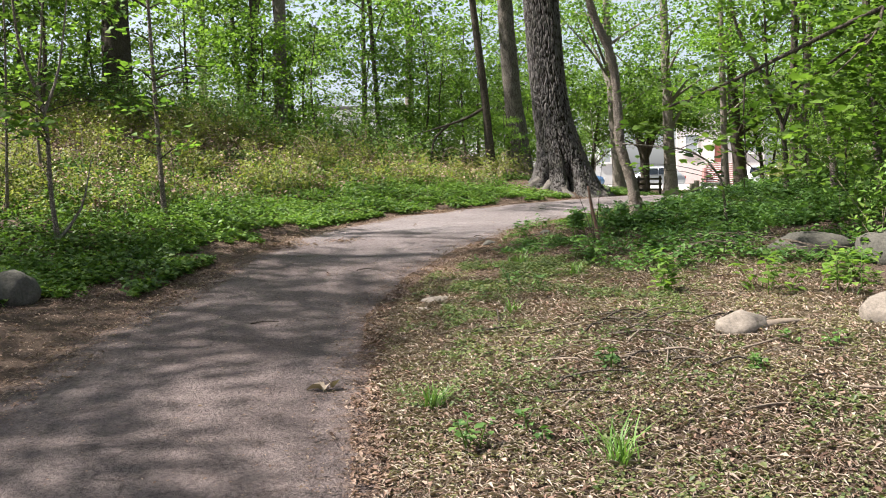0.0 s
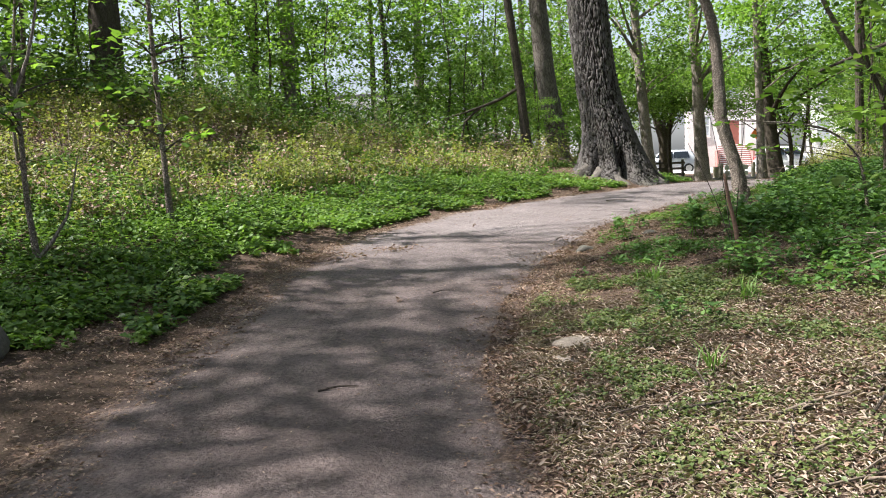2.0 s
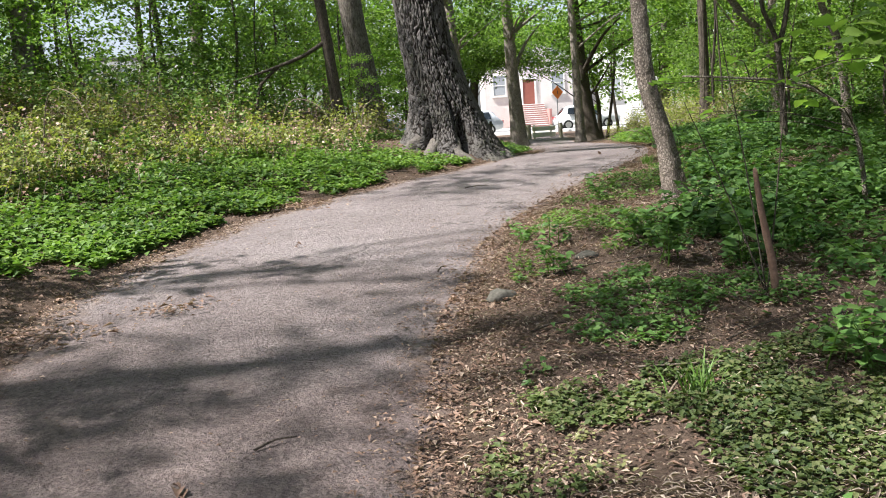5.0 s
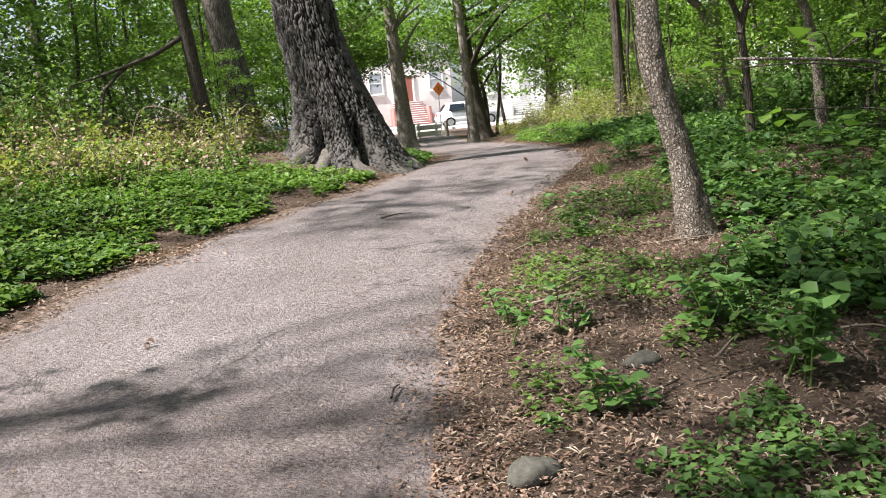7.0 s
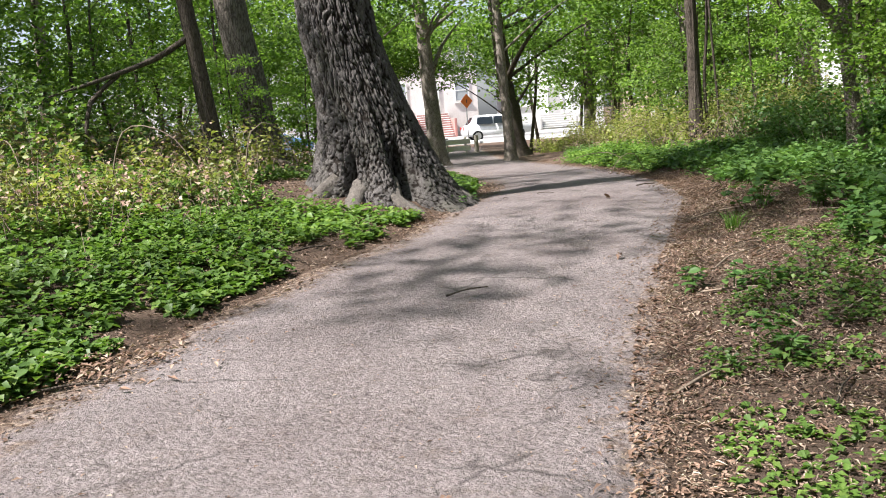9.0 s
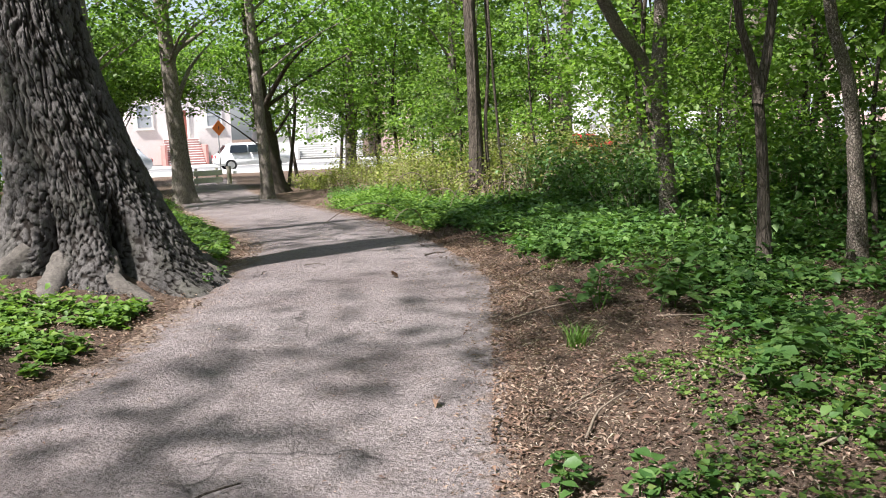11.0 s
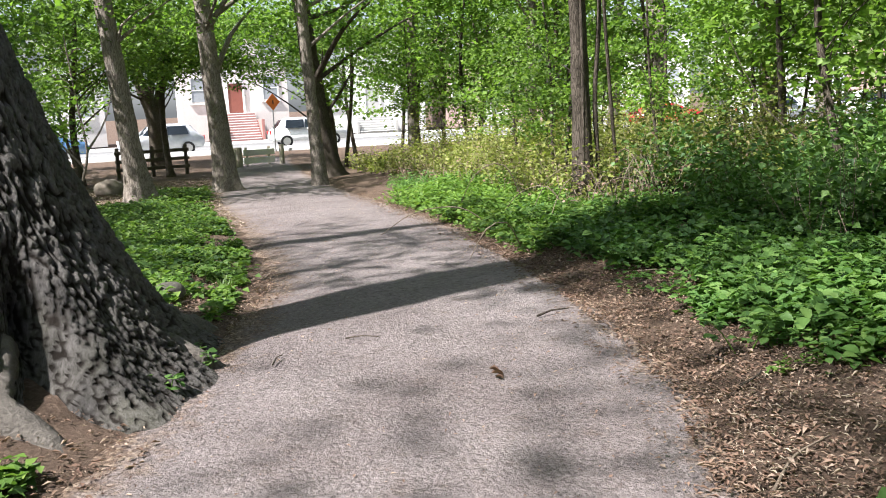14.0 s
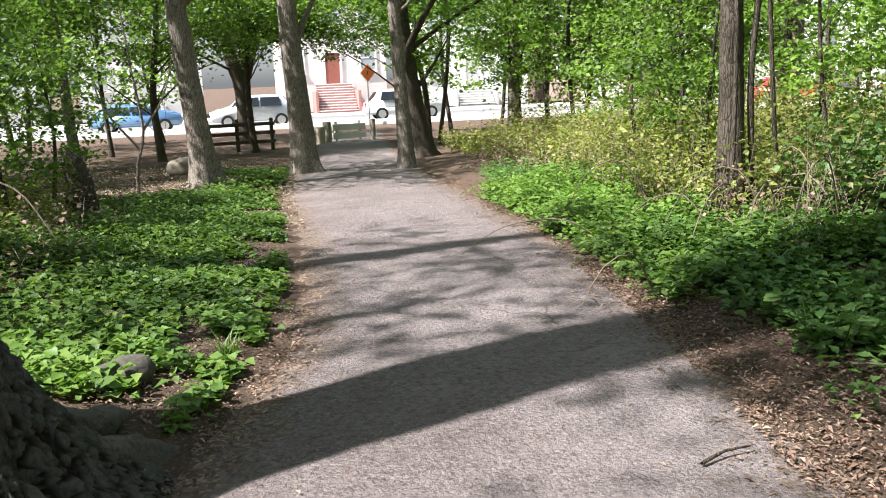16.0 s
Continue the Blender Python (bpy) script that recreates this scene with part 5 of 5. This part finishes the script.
for k, (x, y, h, n) in enumerate([(0.03, 4.6, 0.2, 70), (0.93, 3.5, 0.26, 50), (4.96, 17.9, 0.2, 80), (1.0, 9.6, 0.22, 40), (1.5, 8.7, 0.2, 40), (0.7, 7.0, 0.2, 30), (5.3, 24.6, 0.18, 60)]):
    blade_tuft("grass_tuft", "small tuft of bright green grass", x, y, n, h, 300 + k)


def herb(name, label, x, y, h, stems, size, seed, mat=LEAF_HERB, cat="plant", group="leafy herbs"):
    """A broad-leaved herb: upright stems with leaves in whorls."""
    g = np.random.default_rng(seed)
    root = empty(name, Matrix.Translation(spot(x, y)))
    pts = []
    for _ in range(stems):
        bx, by = g.normal(size=2) * 0.07 * (1 + stems * 0.05)
        tx, ty = bx + g.normal() * h * 0.35, by + g.normal() * h * 0.35
        hh = h * g.uniform(0.55, 1.1)
        v, q, c = tube([(bx, by, -0.03), ((bx + tx) / 2, (by + ty) / 2, hh * 0.55), (tx, ty, hh)], [0.005, 0.004, 0.002], 5, 0.1)
        put("stem", np_mesh("stem", v, q, c, smooth=True), LEAF_COVER, root)
        for f in np.linspace(0.35, 1.0, 4):
            for w in range(4):
                r = size * (1.15 - 0.55 * f)
                an = g.uniform(0, 6.28)
                pts.append((bx + (tx - bx) * f + math.cos(an) * r, by + (ty - by) * f + math.sin(an) * r, hh * f + g.normal() * 0.015))
    put("foliage", np_mesh("foliage", *leaves(np.array(pts), size, 0.62, g, 0.36, 0.1, True), smooth=True), mat, root)
    return tagged(root, label, cat, group)


HERBS = [(2.04, 12.45, 0.34, 7, 0.085), (2.0, 11.7, 0.34, 7, 0.085), (1.3, 11.95, 0.22, 5, 0.06), (2.45, 11.45, 0.36, 7, 0.09), (1.6, 12.9, 0.22, 4, 0.06), (1.55, 13.4, 0.2, 4, 0.05), (2.7, 12.9, 0.32, 6, 0.085), (2.9, 12.1, 0.36, 7, 0.09), (3.3, 12.8, 0.34, 6, 0.085), (5.7, 18.45, 0.3, 6, 0.085), (6.05, 18.1, 0.32, 6, 0.09), (6.5, 18.4, 0.34, 6, 0.09), (6.9, 20.3, 0.25, 5, 0.07), (3.6, 16.1, 0.16, 3, 0.07), (3.57, 16.5, 0.14, 2, 0.075), (3.0, 15.0, 0.16, 3, 0.07), (4.8, 16.3, 0.24, 5, 0.075), (5.3, 16.2, 0.26, 5, 0.08), (4.2, 15.2, 0.2, 4, 0.07), (2.3, 9.0, 0.25, 4, 0.07), (1.8, 9.5, 0.28, 5, 0.07), (2.6, 9.8, 0.28, 5, 0.07), (0.9, 8.2, 0.2, 4, 0.05), (1.1, 5.0, 0.18, 3, 0.045), (0.37, 3.85, 0.16, 5, 0.05), (3.9, 21.9, 0.12, 4, 0.055), (4.35, 22.4, 0.12, 4, 0.055), (4.9, 24.5, 0.16, 5, 0.07), (8.0, 22.6, 0.34, 6, 0.09), (8.2, 21.6, 0.34, 6, 0.09), (7.9, 21.3, 0.22, 5, 0.07), (8.4, 21.9, 0.28, 6, 0.08), (8.9, 22.6, 0.3, 6, 0.085), (9.1, 23.6, 0.28, 6, 0.08), (7.6, 20.7, 0.26, 5, 0.08), (9.6, 24.4, 0.26, 6, 0.08), (2.0, 4.6, 0.12, 3, 0.04), (2.6, 5.2, 0.14, 3, 0.045)]
for k, (x, y, h, st, sz) in enumerate(HERBS):
    herb("leafy_herb", "low broad-leaved green herb growing from leaf litter", x, y, h, st, sz, 400 + k)
for k, (x, y) in enumerate([(3.03, 7.3), (3.5, 7.0), (3.9, 7.6), (2.2, 7.6)]):
    herb("maple_seedling", "yellow-green maple seedling lit by the sun", x, y, 0.4, 5, 0.085, 470 + k, LEAF_YOUNG, "plant", "seedlings")


def sapling(label, x, y, line, r, clusters, seed, size=0.11, forks=()):
    """A thin sapling with twigs ending in sprays of maple leaves."""
    g = np.random.default_rng(seed)
    base = np.array(spot(x, y))
    root = empty("sapling", Matrix.Translation(base))
    rel = [np.array([0, 0, -0.1])] + [np.asarray(p, float) for p in line]
    put("stem", np_mesh("stem", *tube(rel, np.linspace(r, r * 0.35, len(rel)), 9, 0.2, 0.06, 0.3, seed), smooth=True), BARK_PALE, root)
    for f in forks:
        put("limb", np_mesh("limb", *tube(f, np.linspace(r * 0.7, r * 0.2, len(f)), 7, 0.2, 0.06, 0, seed), smooth=True), BARK, root)
    ln, _ = smooth_line(rel, [r] * len(rel), 0.1)
    pts = []
    for cx, cy, cz, n, sp in clusters:
        k = np.argmin(np.abs(ln[:, 2] - (cz - 0.15)))
        c = np.array([cx, cy, cz])
        put("twig", np_mesh("twig", *tube([ln[k], (ln[k] + c) / 2 + [0, 0, 0.06], c], [r * 0.3, r * 0.22, 0.003], 5, 0.2, 0.05, 0, seed), smooth=True), BARK_DARK, root)
        pts.append(c + g.normal(size=(n, 3)) * sp * np.array([1, 1, 0.4]))
    put("foliage", np_mesh("foliage", *leaves(np.vstack(pts), size, 0.55, g, 0.5, 0.1, True), smooth=True), LEAF_YOUNG, root)
    return tagged(root, label, "tree", "saplings")


def ring(g, n, z0, z1, r, leaves_n=16, sp=0.18):
    return [(math.cos(a) * r * g.uniform(0.4, 1), math.sin(a) * r * g.uniform(0.4, 1), z, leaves_n, sp) for a, z in zip(g.uniform(0, 6.28, n), g.uniform(z0, z1, n))]


g = np.random.default_rng(55)
sapling("slim maple sapling with bright leaves on the bank", -4.2, 13.35, [(-0.05, 0, 1.0), (-0.1, 0, 2.2), (-0.15, 0, 3.6), (-0.2, 0, 5)], 0.045, ring(g, 22, 1.0, 5.0, 0.95), 501)
sapling("forked maple sapling on the bank", -4.8, 10.85, [(-0.08, 0, 0.7), (-0.12, 0, 1.7), (-0.4, 0, 2.6), (-0.5, 0, 4)], 0.035, ring(g, 18, 1.4, 4.0, 0.9), 502, forks=[[(-0.12, 0, 1.7), (0.1, 0, 2.3), (0.25, 0.1, 3.6)], [(0.0, 0, 0.1), (0.3, 0, 0.5), (0.45, 0, 1.1)]])
sapling("thin sapling in the scrub", -6.2, 12.4, [(0.05, 0, 1.2), (0.1, 0, 2.6), (0.1, 0, 4)], 0.025, ring(g, 14, 1.0, 4.0, 0.9), 503)
sapling("thin sapling in the scrub", -6.8, 15.0, [(-0.05, 0, 1.2), (0.1, 0, 2.6), (0.2, 0, 4.5)], 0.03, ring(g, 16, 1.2, 4.5, 1.0), 504)
def bough_maple():
    """A maple whose long dark bough hangs leaf sprays beside the path."""
    g = np.random.default_rng(91)
    base = np.array(spot(8.4, 11.4))
    root = empty("maple_tree", Matrix.Translation(base))
    def rel(*pts):
        return [np.array(p) - base for p in pts]
    put("trunk", np_mesh("trunk", *tube(rel((8.4, 11.4, base[2] - 0.15), (8.3, 11.4, 2.4), (8.2, 11.4, 5.0), (8.1, 11.4, 8.0)), [0.14, 0.11, 0.08, 0.03], 12, 0.2, 0.07, 0.5, 7), smooth=True), BARK_DARK, root)
    boughs = [rel((8.25, 11.4, 3.9), (7.0, 10.8, 3.9), (5.5, 10.4, 3.4), (3.87, 10.5, 2.62), (3.0, 10.9, 2.25)), rel((6.6, 10.7, 3.75), (5.6, 11.2, 3.1), (4.9, 11.7, 2.5), (4.4, 12.1, 2.1)),
              rel((3.87, 10.5, 2.62), (3.86, 10.5, 2.1), (3.9, 10.5, 1.6), (3.88, 10.5, 1.2)), rel((5.5, 10.4, 3.4), (5.2, 10.0, 3.0), (4.6, 9.7, 2.5)), rel((8.2, 11.4, 4.6), (6.6, 11.8, 5.2), (4.8, 12.0, 5.2)), rel((8.3, 11.4, 2.6), (7.2, 10.8, 2.4), (5.9, 10.2, 1.9))]
    cl = []
    for k, bl in enumerate(boughs):
        r = (0.05, 0.028, 0.014, 0.022, 0.04, 0.03)[k]
        put("limb", np_mesh("limb", *tube(bl, np.linspace(r, r * 0.3, len(bl)), 8, 0.15, 0.08, 0, k), smooth=True), BARK_DARK, root)
        ln, _ = smooth_line(bl, [1] * len(bl), 0.22)
        for p in ln[len(ln) // 4:]:
            for _ in range(2):
                c = p + g.normal(size=3) * np.array([0.32, 0.36, 0.22]) - np.array([0, 0, 0.14])
                cl.append(c + g.normal(size=(11, 3)) * np.array([0.17, 0.17, 0.06]))
    fill = g.uniform((4.3, 9.8, 1.2), (7.6, 12.2, 3.4), size=(70, 3)) - base
    cl += [c + g.normal(size=(11, 3)) * np.array([0.19, 0.19, 0.07]) for c in fill]
    put("foliage", np_mesh("foliage", *leaves(np.vstack(cl), 0.125, 0.6, g, 0.5, 0.1, True), smooth=True), LEAF_YOUNG, root)
    tagged(root, "maple with a long dark bough hanging leaf sprays", "tree")


bough_maple()
sapling("maple sapling with drooping leaves by the path", 4.4, 12.7, [(-0.15, 0, 0.7), (-0.5, 0.1, 1.05), (-1.0, 0.2, 1.15), (-1.5, 0.4, 1.2)], 0.022,
        [(-1.6, 0.5, 1.15, 6, 0.1), (-1.35, 0.3, 0.9, 6, 0.1), (-1.3, -0.15, 0.8, 6, 0.1), (-1.05, -0.3, 1.1, 7, 0.12), (-1.1, 0.2, 1.3, 7, 0.12), (-0.5, -0.2, 0.9, 8, 0.14), (-0.4, 0.3, 1.3, 8, 0.14), (-0.1, -0.3, 1.25, 8, 0.15)], 506, 0.12)
sapling("pale bare sapling on open earth", 6.2, 35.6, [(0.05, 0, 0.6), (0.2, 0, 1.2), (0.1, 0, 2.2), (0, 0, 3.4)], 0.035, ring(g, 8, 2.0, 3.4, 0.8, 10), 507, forks=[[(0.2, 0, 1.2), (0.6, 0, 1.8), (0.9, 0, 2.8)], [(0.1, 0, 0.9), (-0.4, 0, 1.6), (-0.6, 0, 2.4)]])
tree("dark_forked_tree", "dark forked young tree deep in the wood", up_line(7.4, 18.2, (7.36, 18.2, 1.7), (7.25, 18.2, 2.5), (6.95, 18.2, 3.3), (6.8, 18.2, 6)), [0.055, 0.047, 0.04, 0.03, 0.012], BARK_DARK, ((-0.2, 0, 4.4), (1.9, 1.9, 1.8), 40, 56, 0.12, 0.35), seed=61, leaf=LEAF_YOUNG,
     extra=[([(7.27, 18.2, 2.3), (7.45, 18.2, 3.0), (7.6, 18.2, 5)], [0.045, 0.04, 0.015])])
tree("pale_tree", "pale-barked young tree leaning in the wood", up_line(8.3, 17.9, (8.2, 17.9, 1.8), (8.05, 17.9, 2.5), (7.7, 17.9, 3.3), (7.4, 17.9, 6)), [0.075, 0.065, 0.055, 0.045, 0.02], BARK_PALE, ((-0.8, 0, 5.6), (2.2, 2.2, 2.0), 40, 56, 0.13, 0.4), seed=62)


def stone(label, x, y, sx, sy, sz, mat, seed, sink=0.3, turn=0.0):
    bm = bmesh.new()
    bmesh.ops.create_icosphere(bm, subdivisions=3, radius=1.0)
    for v in bm.verts:
        d = 1 + 0.3 * noise.noise(v.co * 1.1 + Vector((seed, 0, 0))) + 0.14 * noise.noise(v.co * 2.6 + Vector((seed, 4, 0))) + 0.05 * noise.noise(v.co * 7 + Vector((seed, 9, 0)))
        v.co = Vector((v.co.x * sx * d, v.co.y * sy * d, max(v.co.z, -0.6) * sz * d))
    ob = part("stone", bm, mat, None, smooth=True)
    ob.matrix_world = Matrix.Translation(spot(x, y, sz * (1 - 2 * sink))) @ Matrix.Rotation(turn, 4, "Z")
    return tagged(ob, label, "stone", "stones")


stone("pale rounded field stone half sunk in leaf litter", 2.26, 5.72, 0.2, 0.14, 0.11, STONE, 1, 0.3, 0.3)
stone("dark mossy boulder lying flat under the saplings", 4.4, 9.7, 0.5, 0.3, 0.18, STONE_DARK, 2, 0.4)
stone("pinkish-grey boulder beside the undergrowth", 5.0, 8.9, 0.38, 0.34, 0.28, STONE_DARK, 3, 0.36)
stone("pale stone partly covered by leaves", 3.42, 5.95, 0.2, 0.18, 0.17, STONE, 4, 0.3)
stone("dark stone at the foot of the bank", -4.1, 7.95, 0.27, 0.22, 0.2, STONE_DARK, 5, 0.25)
stone("flat brown stone flush with the verge", 0.12, 7.95, 0.22, 0.14, 0.04, STONE, 6, 0.48, 0.5)
stone("small flat stone in the verge", -0.05, 7.55, 0.08, 0.09, 0.03, STONE, 7, 0.36)
stone("small brown stone among dry leaves", 1.62, 12.25, 0.08, 0.06, 0.035, STONE_DARK, 8, 0.3)
stone("small greenish stone at the path edge", 0.78, 11.7, 0.1, 0.07, 0.05, STONE_DARK, 9, 0.25)
stone("pale rock on the bare earth", 8.2, 42.5, 0.4, 0.3, 0.3, STONE, 10, 0.25)
stone("dark rounded stone by the oak roots", 4.65, 24.1, 0.16, 0.13, 0.1, STONE_DARK, 11, 0.25)


def stick(name, label, pts, r, mat=TWIG, group="sticks", sides=7, step=0.06):
    p = np.array([(x, y, float(height(x, y)) + dz) for x, y, dz in pts])
    base = p[0].copy()
    v, q, c = tube(p - base, np.linspace(r, r * 0.5, len(p)), sides, step, 0.1, 0, int(abs(base[0]) * 100))
    ob = put(name, np_mesh(name, v, q, c, smooth=True), mat)
    ob.matrix_world = Matrix.Translation(base)
    return tagged(ob, label, "stick" if r < 0.05 else "log", group)


stick("broken_stem", "broken dead stem standing upright in the verge", [(2.1, 10.62, -0.05), (2.07, 10.62, 0.2), (2.0, 10.62, 0.5), (1.96, 10.62, 0.74)], 0.027, TWIG_RED)
for dx, dy, h in ((-0.25, 0.05, 1.5), (0.1, -0.05, 1.35), (-0.45, 0.1, 1.15)):
    stick("bare_shoot", "thin bare shoot beside a broken stem", [(2.06, 10.66, 0.0), (2.06 + dx * 0.4, 10.66 + dy, h * 0.5), (2.06 + dx, 10.66 + dy, h)], 0.005, BARK_DARK, "bare shoots", 5, 0.12)
stick("log", "short pale log beside a stone", [(2.44, 5.74, 0.03), (2.58, 5.75, 0.04), (2.72, 5.78, 0.03)], 0.035)
for k, (x, y, a, ln, r) in enumerate([(1.3, 4.8, 0.7, 0.6, 0.01), (1.0, 5.1, 0.2, 0.8, 0.012), (0.5, 5.5, 0.5, 0.7, 0.011), (0.75, 4.3, 0.9, 0.5, 0.012), (1.8, 5.6, -0.2, 0.7, 0.009), (1.5, 3.9, 0.3, 0.7, 0.01), (2.4, 4.4, -0.4, 0.8, 0.01), (0.6, 6.1, 0.3, 0.9, 0.012), (0.2, 6.3, 0.9, 0.5, 0.011), (3.0, 5.0, 0.4, 0.7, 0.012), (1.9, 7.2, 0.1, 1.1, 0.01), (2.9, 9.3, 0.2, 1.2, 0.013), (3.1, 9.6, -0.3, 1.1, 0.012), (2.7, 9.0, -0.1, 0.9, 0.01), (3.4, 9.2, 0.6, 0.8, 0.01), (1.9, 13.6, 0.2, 0.8, 0.01), (2.3, 15.0, 0.1, 0.6, 0.009), (5.2, 18.9, -0.4, 0.7, 0.01), (5.6, 19.2, 0.2, 0.5, 0.008), (4.3, 16.0, -0.6, 0.6, 0.008), (3.4, 14.2, 0.3, 0.9, 0.01)]):
    stick("fallen_stick", "thin dry fallen stick lying on the verge", [(x, y, 0.015), (x + math.cos(a) * ln * 0.5, y + math.sin(a) * ln * 0.5 + 0.04, 0.03), (x + math.cos(a) * ln, y + math.sin(a) * ln, 0.02)], r)
for x, y, a, ln, r in [(2.1, 17.3, 0.25, 0.36, 0.007), (5.3, 22.25, -0.5, 0.22, 0.006), (4.7, 22.0, 0.9, 0.2, 0.006), (-0.9, 9.9, 0.4, 0.2, 0.007), (-1.6, 7.2, 0.3, 0.25, 0.008), (0.6, 12.7, 1.0, 0.16, 0.007), (-0.4, 16.6, -0.1, 0.3, 0.008), (6.6, 21.9, 0.1, 0.3, 0.009), (1.5, 19.4, 0.5, 0.4, 0.01)]:
    stick("fallen_twig", "short dark twig lying on the path", [(x, y, 0.03), (x + math.cos(a) * ln * 0.5, y + math.sin(a) * ln * 0.5 + 0.015, 0.04), (x + math.cos(a) * ln, y + math.sin(a) * ln, 0.03)], r, BARK_DARK, "twigs on the path")
g = np.random.default_rng(88)
for k in range(170):
    y = g.uniform(1.5, 24)
    x = float(xr(y)) + g.uniform(0.15, 3.4)
    a, ln, r = g.normal() * 0.7, g.uniform(0.2, 0.7), g.uniform(0.004, 0.009)
    stick("fallen_twig", "thin dry twig lying in the leaf litter", [(x, y, 0.02), (x + math.cos(a) * ln * 0.5, y + math.sin(a) * ln * 0.5 + g.normal() * 0.03, 0.035), (x + math.cos(a) * ln, y + math.sin(a) * ln, 0.02)], r, (TWIG, BARK_DARK)[k % 2], "twigs in the litter", 5, 0.1)
for k in range(46):
    x, y = g.uniform(0.25, 2.3), g.uniform(4.5, 6.5)
    a, ln, r = g.normal() * 0.6 + 0.3, g.uniform(0.25, 0.75), g.uniform(0.004, 0.011)
    stick("fallen_twig", "dry brown twig in a loose scatter of sticks", [(x, y, 0.02), (x + math.cos(a) * ln * 0.5, y + math.sin(a) * ln * 0.5 + g.normal() * 0.05, g.uniform(0.03, 0.09)), (x + math.cos(a) * ln, y + math.sin(a) * ln, 0.02)], r, (BARK_DARK, TWIG, BARK_DARK)[k % 3], "scattered sticks", 5, 0.08)
for k in range(22):
    x, y = g.uniform(2.5, 4.1), g.uniform(9.2, 10.6)
    a, ln, r = g.normal() * 0.35 - 0.2, g.uniform(0.5, 1.2), g.uniform(0.005, 0.011)
    stick("fallen_twig", "pale dry twig on a heap of brushwood", [(x, y, g.uniform(0.03, 0.12)), (x + math.cos(a) * ln * 0.5, y + math.sin(a) * ln * 0.5, g.uniform(0.1, 0.2)), (x + math.cos(a) * ln, y + math.sin(a) * ln, g.uniform(0.02, 0.1))], r, TWIG, "brushwood heap", 5, 0.12)
# dead wood behind the oak
stick("fallen_log", "grey fallen log among the undergrowth", [(0.6, 25.6, 0.15), (1.6, 25.9, 0.3), (2.6, 25.7, 0.28), (3.1, 25.4, 0.1)], 0.07, TWIG, "dead wood")
stick("fallen_log", "dark rotting log behind the slender tree", [(-0.6, 25.9, 0.2), (0.5, 26.2, 0.4), (1.8, 26.4, 0.35)], 0.11, BARK_DARK, "dead wood")
stick("fallen_log", "bent grey branch resting on the scrub", [(0.3, 24.9, 0.1), (0.8, 25.0, 0.45), (1.3, 25.4, 0.5), (1.9, 25.8, 0.3)], 0.04, TWIG, "dead wood")
stick("fallen_log", "pale fallen trunk far in the wood", [(20.5, 34.0, 0.35), (22.5, 34.6, 0.55), (25.0, 35.0, 0.6)], 0.16, BARK_PALE, "dead wood")
stick("fallen_log", "dark shaded log in the green brush", [(5.4, 9.8, 0.2), (6.4, 10.2, 0.25), (7.6, 10.4, 0.2)], 0.16, BARK_DARK, "dead wood")
stick("stump", "blackened broken stump in the ground cover", [(5.0, 31.2, -0.1), (5.0, 31.2, 0.5), (4.95, 31.2, 0.85)], 0.22, BARK_DARK, "dead wood", 12)
for x, y, a, sz in [(-0.69, 5.21, 0.3, 0.16), (3.7, 17.7, 1.0, 0.08), (-0.33, 14.15, 0.7, 0.06), (-1.2, 9.6, 2.0, 0.08), (5.6, 21.0, 1.5, 0.09), (2.35, 20.0, 0.4, 0.08)]:
    g = np.random.default_rng(int(sz * 1000 + x * 10 + 100))
    p = np.array([(k * sz * 0.3 - sz * 0.3, g.normal() * sz * 0.1, 0.01 + 0.012 * k) for k in range(3)])
    ob = put("curled_leaf", np_mesh("curled_leaf", *leaves(p, sz * 0.7, 0.7, g, 0.4, 0.3, True)), STRAW if sz > 0.1 else DEAD_LEAF)
    ob.matrix_world = Matrix.Translation((x, y, float(np.interp(y, PROFILE_Y, PROFILE_Z)) + 0.02)) @ Matrix.Rotation(a, 4, "Z")
    tagged(ob, "pale curled dry leaf lying on the path", "leaf", "dry leaves on the path")


# arching bramble canes round the vine-clad tree
g = np.random.default_rng(77)
for k in range(16):
    x, y, a, ln = 10.4 + g.normal() * 0.9, 25.4 + g.normal() * 0.8, g.uniform(2.2, 5.2), g.uniform(0.7, 1.5)
    top = g.uniform(0.25, 0.7)
    stick("bramble_cane", "dry arching bramble cane in the thicket", [(x, y, 0), (x + math.cos(a) * ln * 0.3, y + math.sin(a) * ln * 0.3, top), (x + math.cos(a) * ln * 0.7, y + math.sin(a) * ln * 0.7, top * 0.9), (x + math.cos(a) * ln, y + math.sin(a) * ln, 0.05)], 0.009, TWIG, "bramble canes", 5, 0.12)
for k in range(22):
    y = g.uniform(13, 27)
    x = float(xl(y)) - g.uniform(2.5, 7.5)
    a, ln, top = g.uniform(0, 6.28), g.uniform(0.6, 1.3), g.uniform(0.4, 0.9)
    stick("bramble_cane", "dry reddish cane rising from the bank scrub", [(x, y, 0), (x + math.cos(a) * ln * 0.25, y + math.sin(a) * ln * 0.25, top), (x + math.cos(a) * ln * 0.7, y + math.sin(a) * ln * 0.7, top * 1.1), (x + math.cos(a) * ln, y + math.sin(a) * ln, top * 0.7)], 0.009, TWIG, "bramble canes", 5, 0.12)
